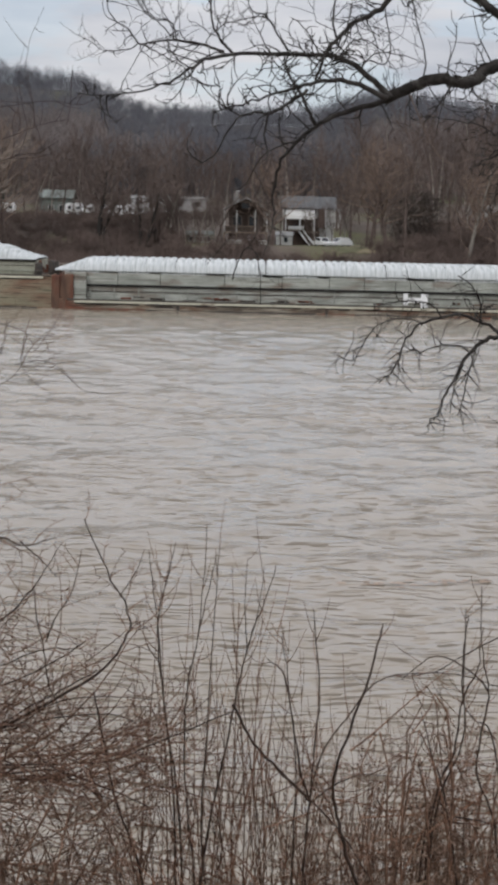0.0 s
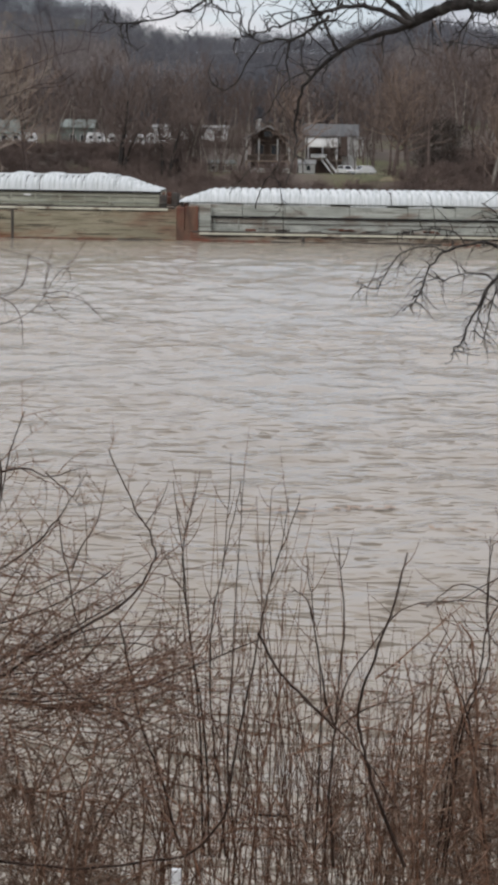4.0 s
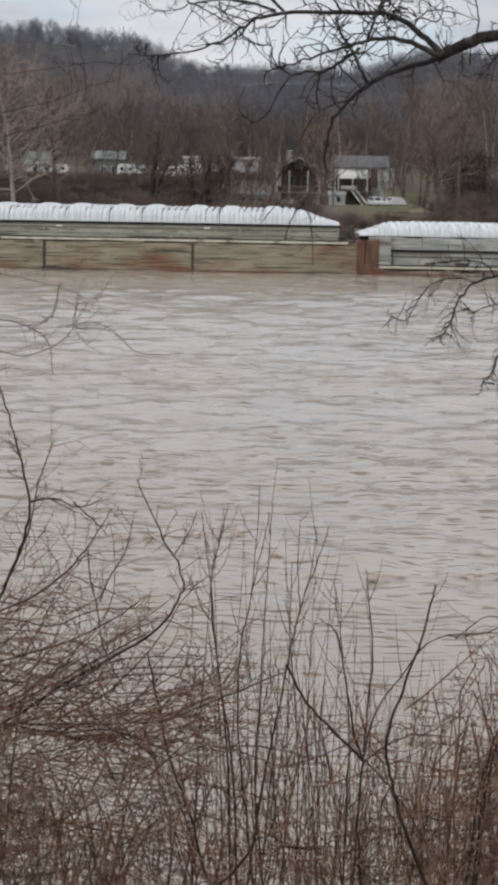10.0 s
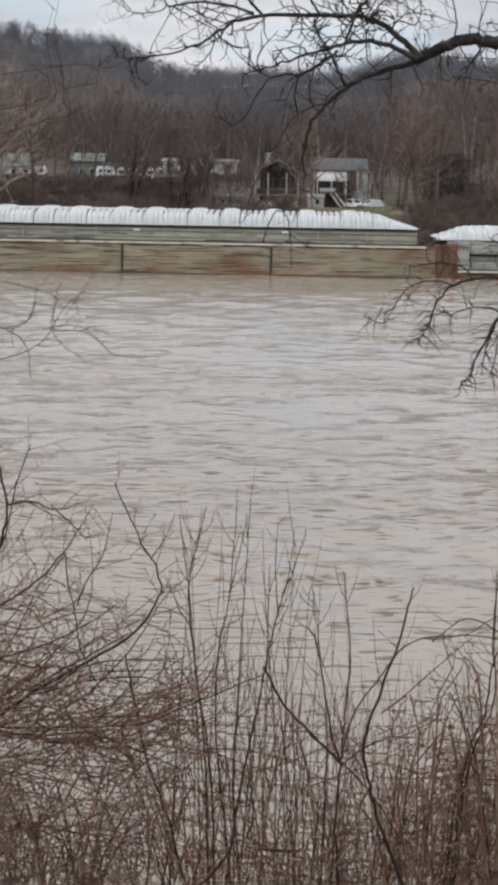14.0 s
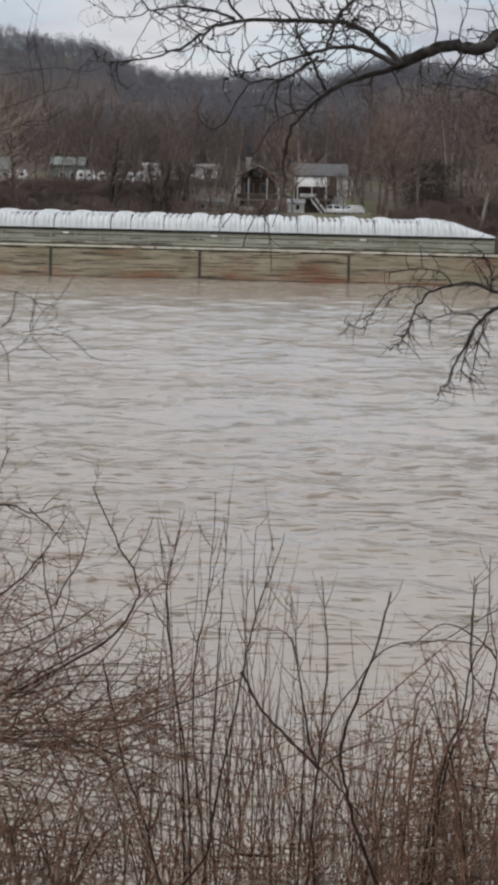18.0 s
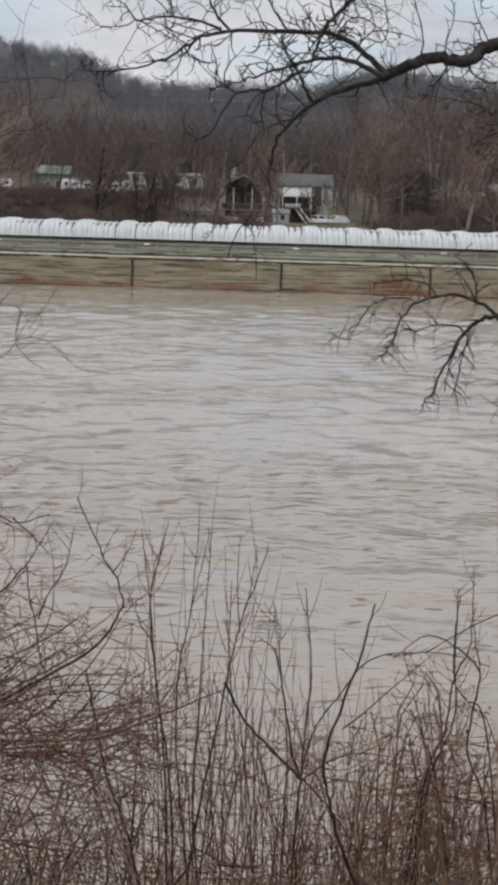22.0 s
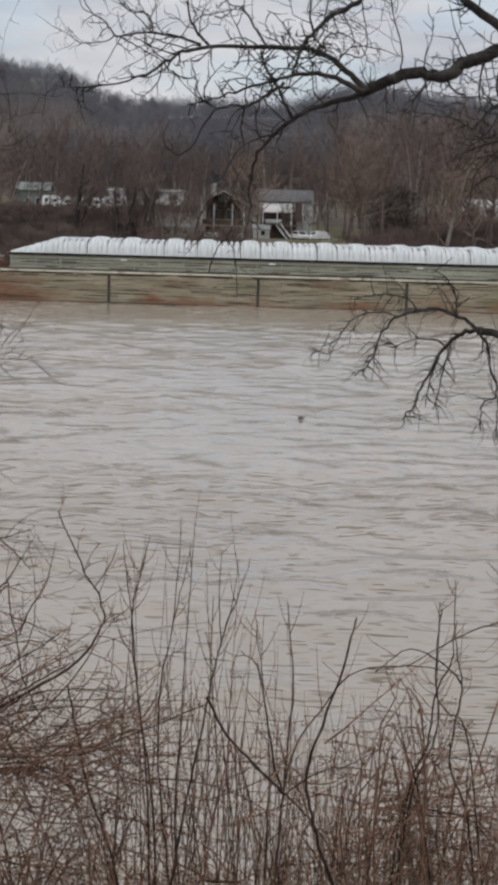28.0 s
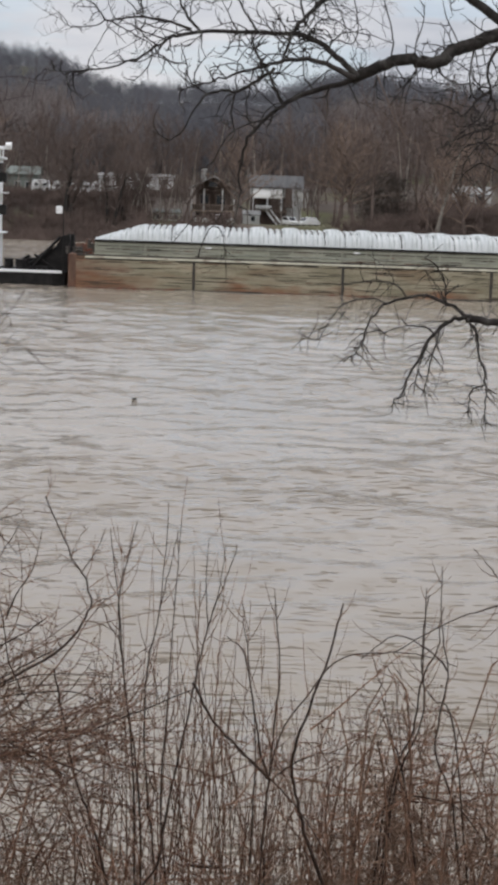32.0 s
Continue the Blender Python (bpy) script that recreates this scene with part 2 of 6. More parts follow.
surface("steel_dark", (0.028, 0.025, 0.023), (0.068, 0.058, 0.048), 2, 0.7, metal=0.1, bump=0.2, bump_scale=15, spots=(0.062, 0.046, 0.037), spot_scale=1.5)
surface("steel_line", (0.40, 0.385, 0.30), (0.54, 0.52, 0.42), 1.5, 0.6, bump=0.1, spots=(0.16, 0.12, 0.085), spot_scale=0.8, spot_from=0.54, spot_to=0.66)
surface("paint_white", (0.70, 0.71, 0.71), (0.82, 0.83, 0.83), 1.2, 0.5, bump=0.08, bump_scale=10, spots=(0.52, 0.50, 0.46), spot_scale=0.9, spot_from=0.58, spot_to=0.8)
surface("siding_white", (0.42, 0.42, 0.40), (0.58, 0.58, 0.56), 0.6, 0.7, bump=0.2, bump_scale=9, stretch=(0.3, 0.3, 3.0), spots=(0.40, 0.38, 0.34), spot_scale=0.4)
surface("siding_brown", (0.040, 0.027, 0.021), (0.085, 0.056, 0.044), 0.9, 0.85, bump=0.3, bump_scale=9, stretch=(2.5, 2.5, 0.4))
surface("roof_grey", (0.20, 0.20, 0.195), (0.33, 0.33, 0.32), 0.7, 0.8, bump=0.2, bump_scale=7, spots=(0.15, 0.14, 0.13), spot_scale=0.5)
surface("roof_dark", (0.060, 0.060, 0.062), (0.105, 0.104, 0.105), 0.7, 0.85, bump=0.2, bump_scale=7, stretch=(2.0, 0.4, 0.4))
surface("roof_green", (0.095, 0.112, 0.100), (0.155, 0.175, 0.158), 0.7, 0.7, bump=0.2, bump_scale=7)
surface("timber", (0.17, 0.13, 0.10), (0.28, 0.22, 0.17), 2.5, 0.8, bump=0.3, bump_scale=18, stretch=(1, 1, 4))
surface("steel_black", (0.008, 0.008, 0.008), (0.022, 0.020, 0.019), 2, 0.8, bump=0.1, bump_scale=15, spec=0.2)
surface("bark_tan", (0.14, 0.115, 0.096), (0.27, 0.225, 0.188), 3, 0.9, bump=0.2, bump_scale=20, island=0.3, spec=0.1)
surface("rubber", (0.015, 0.015, 0.015), (0.03, 0.03, 0.03), 5, 0.8, bump=0.1)
surface("glass_dark", (0.015, 0.017, 0.02), (0.03, 0.033, 0.038), 0.6, 0.08, bump=0.0)
surface("foam", (0.22, 0.155, 0.11), (0.33, 0.25, 0.19), 6, 0.9, bump=0.4, bump_scale=30)
surface("dry_leaf", (0.095, 0.060, 0.041), (0.19, 0.125, 0.088), 8, 0.85, bump=0.2, bump_scale=40, island=0.4, spec=0.2)


def water_surface():
    """Silty water: a calm face that mirrors the low sky, broken by short wavelets whose steep fronts face the near bank."""
    m = bpy.data.materials.new("river_water")
    m.use_nodes = True
    nt = m.node_tree
    N, L = nt.nodes.new, nt.links.new
    b = nt.nodes["Principled BSDF"]
    tc, geo = N("ShaderNodeTexCoord"), N("ShaderNodeNewGeometry")
    b.inputs["Roughness"].default_value, b.inputs["IOR"].default_value = 0.13, 1.33

    def field(scale, detail=2.0, turn=0.0, shift=0.0):
        mp, n = N("ShaderNodeMapping"), N("ShaderNodeTexNoise")
        mp.inputs["Scale"].default_value = (scale[0], scale[1], 1)
        mp.inputs["Rotation"].default_value, mp.inputs["Location"].default_value = (0, 0, turn), (shift, 0.37 * shift, 0)
        n.inputs["Scale"].default_value, n.inputs["Detail"].default_value, n.inputs["Roughness"].default_value = 1.0, detail, 0.5
        L(tc.outputs["Object"], mp.inputs["Vector"])
        L(mp.outputs[0], n.inputs["Vector"])
        return n

    def span(v, a, b0, lo=0.0, hi=1.0):
        r = N("ShaderNodeMapRange")
        r.interpolation_type = "SMOOTHSTEP"
        for k, x in enumerate((a, b0, lo, hi)):
            r.inputs[k + 1].default_value = x
        L(v, r.inputs[0])
        return r.outputs[0]

    def sums(op, a, c):
        q = N("ShaderNodeMath")
        q.operation = op
        for sock, v in zip(q.inputs, (a, c)):
            if isinstance(v, (int, float)):
                sock.default_value = v
            else:
                L(v, sock)
        return q.outputs[0]

    mud = field((0.03, 0.05), 4.0)
    r = N("ShaderNodeValToRGB")
    r.color_ramp.elements[0].position, r.color_ramp.elements[0].color = 0.35, (0.218, 0.185, 0.146, 1)
    r.color_ramp.elements[1].position, r.color_ramp.elements[1].color = 0.65, (0.254, 0.217, 0.174, 1)
    L(mud.outputs["Fac"], r.inputs[0])
    L(r.outputs[0], b.inputs["Base Color"])
    # where the water runs rough: loose patches, and the shear line off the near bank
    sp = N("ShaderNodeSeparateXYZ")
    L(tc.outputs["Object"], sp.inputs[0])
    patch = field((0.035, 0.085), 3.0, 0.0, 4.0).outputs["Fac"]
    shear = sums("MULTIPLY", span(sp.outputs["Y"], 32.0, 42.0), span(sp.outputs["Y"], 50.0, 66.0, 1.0, 0.0))
    rough = span(sums("ADD", patch, sums("MULTIPLY", shear, 0.10)), 0.42, 0.63, CALM, 1.0)
    # short wind ripple in the slack water under the near bank
    slack = span(sp.outputs["Y"], 24.0, 46.0, 0.055, 0.0)
    front = None
    for scale, turn, shift, lo, hi, tall, from_y in WAVELETS:
        n = field(scale, 2.0, turn, shift).outputs["Fac"]
        lift = sums("ADD", n, sums("MULTIPLY", rough, 0.07))
        if not from_y:
            lift = sums("ADD", lift, slack)
        w = sums("MULTIPLY", span(lift, lo, hi), tall)
        if from_y:
            w = sums("MULTIPLY", w, span(sp.outputs["Y"], from_y * 0.85, from_y * 1.3))
        front = w if front is None else sums("MAXIMUM", front, w)
    # the face between the wavelets is never quite flat
    calm = field((0.55, 0.9), 3.0, 0.2, 9.0)
    dx = N("ShaderNodeSeparateColor")
    L(calm.outputs["Color"], dx.inputs[0])
    fine = field((2.2, 3.6), 2.0, -0.1, 2.0).outputs["Fac"]
    swell = sums("MULTIPLY", sums("SUBTRACT", dx.outputs[1], 0.5), SWELL)
    swell = sums("ADD", swell, sums("MULTIPLY", sums("SUBTRACT", fine, 0.5), SWELL * 0.7))
    tilt = N("ShaderNodeCombineXYZ")
    L(sums("MULTIPLY", sums("SUBTRACT", dx.outputs[0], 0.5), 0.25), tilt.inputs[0])
    L(sums("SUBTRACT", swell, front), tilt.inputs[1])
    add, unit_n = N("ShaderNodeVectorMath"), N("ShaderNodeVectorMath")
    unit_n.operation = "NORMALIZE"
    L(geo.outputs["Normal"], add.inputs[0])
    L(tilt.outputs[0], add.inputs[1])
    L(add.outputs[0], unit_n.inputs[0])
    L(unit_n.outputs[0], b.inputs["Normal"])
    MATS["river_water"] = m


CALM, SWELL = 0.1, 0.22
# rows: how fine along and across the stream, turn, shift, where a front begins and is full, its slope, how far off it begins
WAVELETS = (((0.38, 1.0), 0.03, 0.0, 0.65, 0.70, 1.3, 75.0), ((0.8, 2.8), -0.04, 5.0, 0.675, 0.715, 1.8, 36.0), ((1.4, 5.2), 0.03, 7.0, 0.665, 0.705, 1.9, 0.0), ((2.3, 7.5), -0.02, 3.0, 0.63, 0.71, 0.5, 0.0))
water_surface()

# ---- building tools
def crossed(a, b):
    return np.stack([a[:, 1] * b[:, 2] - a[:, 2] * b[:, 1], a[:, 2] * b[:, 0] - a[:, 0] * b[:, 2], a[:, 0] * b[:, 1] - a[:, 1] * b[:, 0]], 1)


class Shape:
    """Gathers vertices and faces of one mesh."""

    def __init__(self):
        self.v, self.f = [], []

    def quad(self, *pts):
        n = len(self.v)
        self.v += [tuple(p) for p in pts]
        self.f.append(tuple(range(n, n + len(pts))))

    def box(self, x0, x1, y0, y1, z0, z1, c=0.0):
        """A box with its edges along x, y and z; c: chamfer of the edges."""
        if c <= 0:
            n = len(self.v)
            self.v += [(x, y, z) for z in (z0, z1) for y in (y0, y1) for x in (x0, x1)]
            self.f += [tuple(n + i for i in q) for q in ((0, 2, 3, 1), (4, 5, 7, 6), (0, 1, 5, 4), (2, 6, 7, 3), (0, 4, 6, 2), (1, 3, 7, 5))]
            return self
        bm = bmesh.new()
        bmesh.ops.create_cube(bm, size=1, matrix=Matrix.Translation(((x0 + x1) / 2, (y0 + y1) / 2, (z0 + z1) / 2)) @ Matrix.Diagonal((x1 - x0, y1 - y0, z1 - z0, 1)))
        bmesh.ops.bevel(bm, geom=bm.edges[:], offset=c, segments=1, affect="EDGES")
        n = len(self.v)
        bm.verts.index_update()
        self.v += [tuple(v.co) for v in bm.verts]
        self.f += [tuple(n + v.index for v in f.verts) for f in bm.faces]
        bm.free()
        return self

    def loft(self, rings, closed=True, caps=True):
        """Skin over rings with equal numbers of points."""
        n, k = len(self.v), len(rings[0])
        for r in rings:
            self.v += [tuple(p) for p in r]
        for i in range(len(rings) - 1):
            for j in range(k if closed else k - 1):
                a, b = n + i * k + j, n + i * k + (j + 1) % k
                self.f.append((a, b, b + k, a + k))
        if caps and closed:
            self.f.append(tuple(range(n + k - 1, n - 1, -1)))
            self.f.append(tuple(range(n + (len(rings) - 1) * k, n + len(rings) * k)))
        return self

    def tube(self, pts, r0, r1, sides=5, power=1.0):
        """A tapered round stem along points."""
        p = np.asarray(pts, float)
        k = len(p)
        t = np.empty_like(p)
        t[1:-1], t[0], t[-1] = p[2:] - p[:-2], p[1] - p[0], p[-1] - p[-2]
        t /= np.sqrt((t * t).sum(1))[:, None] + 1e-9
        ref = np.array((0.13, 0.97, 0.2)) if abs(t[0][1]) < 0.8 else np.array((1.0, 0.1, 0.1))
        a = crossed(t, ref[None, :])
        a /= np.sqrt((a * a).sum(1))[:, None] + 1e-9
        b = crossed(t, a)
        r = r0 + (r1 - r0) * np.linspace(0, 1, k) ** power
        ang = np.arange(sides) * (2 * math.pi / sides)
        ring = p[:, None, :] + r[:, None, None] * (np.cos(ang)[None, :, None] * a[:, None, :] + np.sin(ang)[None, :, None] * b[:, None, :])
        n = len(self.v)
        self.v += ring.reshape(-1, 3).tolist()
        for i in range(k - 1):
            o = n + i * sides
            for j in range(sides):
                q = (j + 1) % sides
                self.f.append((o + j, o + q, o + sides + q, o + sides + j))
        self.f.append(tuple(n + (k - 1) * sides + j for j in range(sides)))
        return self

    def mesh(self, name, mat, smooth=False):
        me = bpy.data.meshes.new(name)
        me.from_pydata(self.v, [], self.f)
        me.materials.append(MATS[mat])
        if smooth:
            me.polygons.foreach_set("use_smooth", np.ones(len(me.polygons), dtype=bool))
        me.update()
        return me


def part(name, shape, mat, parent, label="", smooth=False):
    ob = new(name, shape if isinstance(shape, bpy.types.Mesh) else shape.mesh(name, mat, smooth))
    ob.parent = parent
    if label:
        ob["label"] = label
    return ob


def thing(name, at, label, category, group="", kind=""):
    ob = new(name)
    ob.location = at
    ob.empty_display_size = 0.2
    return tagged(ob, label, category, group, kind)


def box(*a, c=0.0):
    return Shape().box(*a, c=c)


def spline(pts, per=4):
    """A smooth line through control points (Catmull-Rom)."""
    p = [np.asarray(q, float) for q in pts]
    p = [2 * p[0] - p[1]] + p + [2 * p[-1] - p[-2]]
    out = []
    for i in range(1, len(p) - 2):
        for s in range(per):
            u = s / per
            out.append(0.5 * (2 * p[i] + (p[i + 1] - p[i - 1]) * u + (2 * p[i - 1] - 5 * p[i] + 4 * p[i + 1] - p[i + 2]) * u * u + (3 * p[i] - p[i - 1] - 3 * p[i + 1] + p[i + 2]) * u ** 3))
    out.append(p[-2])
    return np.array(out)


def unit(v):
    return v / (math.sqrt(v[0] * v[0] + v[1] * v[1] + v[2] * v[2]) + 1e-9)


def stem_path(rng, start, way, length, steps, wander, lift):
    """A wandering line that bends up (lift above zero) or droops."""
    p, d, out = np.array(start, float), unit(np.array(way, float)), [np.array(start, float)]
    bend = rng.normal(0, wander, 3)
    for _ in range(steps):
        d = unit(d + rng.normal(0, wander, 3) + bend + np.array((0, 0, lift)))
        p = p + d * (length / steps)
        out.append(p)
    return np.array(out)


def twigs(sh, rng, path, n, length, radius, lift=0.12, wander=0.16, again=2, spread=1.0, depth=0.6, start=0.15, sides=3, steps=4):
    """Side shoots along a line, with their own shoots in turn."""
    for _ in range(n):
        u = start + (1 - start) * rng.random()
        i = min(int(u * (len(path) - 1)), len(path) - 2)
        base = path[i] + (path[i + 1] - path[i]) * rng.random()
        along = unit(path[i + 1] - path[i])
        side = rng.normal(0, 1, 3) * np.array((1, depth, 1))
        side = unit(side - along * side.dot(along))
        ln = length * (0.45 + 0.75 * rng.random()) * (1.1 - 0.5 * u)
        q = stem_path(rng, base, along * 0.6 + side * spread, ln, steps, wander, lift)
        sh.tube(q, radius, radius * 0.4, sides)
        if again > 0:
            twigs(sh, rng, q, 2 + int(rng.random() * 2.5), ln * 0.55, radius * 0.7, lift, wander, again - 1, spread, depth, 0.2, sides, max(2, steps - 1))


def bare_tree(rng, height, spread=0.32, limbs=13, fine=5, third=2, r=0.012, twig=0.022, rise=0.75, sides=6):
    """Trunk and crown of a leafless tree that stands at the origin."""
    trunk, crown = Shape(), Shape()
    line = stem_path(rng, (0, 0, -0.4), (0, 0, 1), height * 0.9, 8, 0.05, 0.08)
    trunk.tube(line, height * r, height * r * 0.25, sides, 0.8)
    for k in range(limbs):
        u = 0.25 + 0.72 * (k + rng.random()) / limbs
        i = min(int(u * 8), 7)
        base = line[i] + (line[i + 1] - line[i]) * (u * 8 - i)
        a = k * 2.4 + rng.random()
        ln = height * spread * (1.25 - 0.75 * u) * (0.7 + 0.6 * rng.random())
        q = stem_path(rng, base, (math.cos(a), math.sin(a), rise + 0.7 * u), ln, 4, 0.14, 0.13)
        crown.tube(q, height * r * 0.42 * (1.15 - 0.7 * u), twig * 0.9, 4)
        for _ in range(fine):
            v = 0.2 + 0.78 * rng.random()
            j = min(int(v * 4), 3)
            b2 = q[j] + (q[j + 1] - q[j]) * rng.random()
            q2 = stem_path(rng, b2, unit(q[j + 1] - q[j]) + rng.normal(0, 0.6, 3), ln * 0.5 * (0.5 + rng.random()), 2, 0.18, 0.16)
            crown.tube(q2, twig, twig * 0.6, 3)
            for _ in range(third):
                q3 = stem_path(rng, q2[1] + (q2[2] - q2[1]) * rng.random() * 0.8, unit(q2[2] - q2[1]) + rng.normal(0, 0.6, 3), ln * 0.3 * (0.5 + rng.random()), 2, 0.18, 0.18)
                crown.tube(q3, twig * 0.75, twig * 0.5, 3)
    return trunk, crown


def scatter_mesh(name, mat, variants, places):
    """One mesh of many copies: places are rows of x, y, z, size, turn."""
    V, Fa, base = [], [], 0
    groups = [np.array([q for j, q in enumerate(places) if j % len(variants) == i]) for i in range(len(variants))]
    for (v, f), g in zip(variants, groups):
        if not len(g):
            continue
        c, s = np.cos(g[:, 4]), np.sin(g[:, 4])
        x = (v[None, :, 0] * c[:, None] - v[None, :, 1] * s[:, None]) * g[:, 3:4] + g[:, 0:1]
        y = (v[None, :, 0] * s[:, None] + v[None, :, 1] * c[:, None]) * g[:, 3:4] + g[:, 1:2]
        z = v[None, :, 2] * g[:, 3:4] + g[:, 2:3]
        V.append(np.stack([x, y, z], 2).reshape(-1, 3))
        off = base + np.arange(len(g)) * len(v)
        Fa.append((f[None, :, :] + off[:, None, None]).reshape(-1, 3))
        base += len(g) * len(v)
    V, Fa = np.concatenate(V).astype(np.float32), np.concatenate(Fa).astype(np.int32)
    me = bpy.data.meshes.new(name)
    me.vertices.add(len(V))
    me.vertices.foreach_set("co", V.ravel())
    me.loops.add(Fa.size)
    me.loops.foreach_set("vertex_index", Fa.ravel())
    me.polygons.add(len(Fa))
    me.polygons.foreach_set("loop_start", np.arange(0, Fa.size, 3, dtype=np.int32))
    me.update(calc_edges=True)
    me.materials.append(MATS[mat])
    return me


def triangles(*shapes):
    """Vertices and triangles of some shapes, as arrays."""
    v, f = [], []
    for sh in shapes:
        n = len(v)
        v += sh.v
        for q in sh.f:
            f += [(n + q[0], n + q[i], n + q[i + 1]) for i in range(1, len(q) - 1)]
    return np.array(v, float), np.array(f, int)


def sheet(name, mat, xs, ys, height, smooth=True):
    """A ground or water sheet over uneven grid lines."""
    X, Y = np.meshgrid(xs, ys)
    Z = height(X, Y)
    nx, ny = len(xs), len(ys)
    i = np.arange(nx * ny).reshape(ny, nx)
    f = np.stack([i[:-1, :-1], i[:-1, 1:], i[1:, 1:], i[1:, :-1]], 2).reshape(-1, 4)
    me = bpy.data.meshes.new(name)
    me.from_pydata(np.stack([X, Y, Z], 2).reshape(-1, 3).tolist(), [], f.tolist())
    me.materials.append(MATS[mat])
    me.polygons.foreach_set("use_smooth", np.full(len(me.polygons), smooth, dtype=bool))
    me.update()
    return me


def ramp01(v):
    v = np.clip(v, 0, 1)
    return v * v * (3 - 2 * v)


def soft_noise(X, Y, seed, waves):
    """A sum of sine waves; waves: rows of count, shortest, longest length, height."""
    rng = np.random.default_rng(seed)
    Z = np.zeros_like(X, float)
    for n, a, b, h in waves:
        for _ in range(n):
            ln = a * (b / a) ** rng.random()
            th, ph = rng.random() * 2 * math.pi, rng.random() * 7
            Z += h * ln / b * np.sin((X * math.cos(th) + Y * math.sin(th)) * 2 * math.pi / ln + ph)
    return Z

# ---- the setting: one sheet of ground under a river, banks and wooded hills
def ground_height(X, Y):
    X, Y = np.asarray(X, float), np.asarray(Y, float)
    near = 5.75 - 0.385 * np.clip(Y - 1.5, 0, 22)
    shelf = 3.4 + 3.7 * ramp01((-X - 12) / 4) + 1.6 * ramp01((X - 28) / 12)
    run = 10 + 26 * ramp01((-X - 12) / 4) + 12 * ramp01((X - 28) / 12)
    far = -2.4 + (shelf + 2.4) * ramp01((Y - 291) / (run + 6)) + 4.0 * ramp01((Y - 320) / 40) * ramp01((X + 16) / 4) + 4.5 * ramp01((Y - 350) / 80)
    side = X / np.maximum(Y, 50)
    far = far + 15 * ramp01((Y - 400) / 200) * ramp01((-side - 0.052) / 0.045)
    far = far + 9 * ramp01((Y - 390) / 190) * ramp01((side - 0.02) / 0.05)
    far = far + (43 - 9 * ramp01((side - 0.06) / 0.08)) * ramp01((Y - 640) / 360) + soft_noise(X, Y, 5, [(7, 60, 220, 1.6)]) * ramp01((Y - 380) / 120)
    bed = np.full_like(X, -2.4)
    return np.where(Y < 150, np.maximum(near, bed), far)


def make_setting():
    xs = np.concatenate([[-3500, -1500, -700, -420], np.arange(-300, 301, 7.5), [420, 700, 1500, 3500]])
    ys = np.concatenate([[-400, -60, -20, -6], np.arange(0, 24.1, 1.5), [60, 150, 250], np.arange(286, 346, 3), np.arange(348, 1040, 10), [1100, 1300, 1800, 2600, 4200]])
    tagged(new("ground", sheet("ground", "soil", xs, ys, ground_height)), "brown winter ground of the river bed, banks and wooded hills", "ground", kind="structure")
    wx = np.concatenate([[-2500, -900, -350, -160, -90], np.arange(-62, 78, 0.42), [95, 160, 350, 900, 2500]])
    step, y, wy = 0.22, 11.0, []
    while y < 160:
        wy.append(y)
        y += max(0.22, 0.0055 * y)
    wy = np.concatenate([wy, np.arange(164, 306, 3.0)])

    def waves(X, Y):
        fade = ramp01((170 - Y) / 20) * ramp01((80 - np.abs(X - 8)) / 12)
        return fade * soft_noise(X, Y, 11, [(26, 1.2, 3.0, 0.009), (16, 3.0, 9.0, 0.015)])

    w = tagged(new("water", sheet("water", "river_water", wx, wy, waves)), "muddy grey-brown river in flood with small ripples", "river water", kind="structure")
    return w


water = make_setting()

# ---- the tow: two hopper barges and the boat that pushes them
SIDE_Y = 151.5          # the barges' near side
WIDE = 10.7


def arch(width, rise, n=10, flat=0.55):
    """Half-round cross-section of a hatch cover, from the near to the far edge."""
    out = []
    for i in range(n + 1):
        a = math.pi * i / n
        out.append((-math.copysign(abs(math.cos(a)) ** flat, math.cos(a)) * width / 2, rise * math.sin(a) ** 0.75))
    return out


def cover_shape(length, width, rise, ribs=3, ends=(1.0, 1.0)):
    """One ribbed hatch cover; ends: how high its two ends stand."""
    sh, rings = Shape(), []
    n = max(ribs, 2) * 6
    for i in range(n + 1):
        u = i / n
        bulge = 1 - 0.12 * abs(math.cos(u * ribs * math.pi)) ** (3 if ribs > 1 else 8)
        k = ends[0] + (ends[1] - ends[0]) * u
        edge = 0.93 if i in (0, n) else 1.0
        rings.append([((u - 0.5) * length, y, z * k * bulge * edge) for y, z in arch(width, rise)])
    back = [[(p[0], p[1] * 0.985, p[2] - 0.06) for p in r] for r in rings]
    sh.loft(rings, closed=False)
    sh.loft(back[::-1], closed=False)
    for a, b in ((rings[0], back[0]), (back[-1], rings[-1])):
        sh.loft([a, b], closed=False)
    return sh


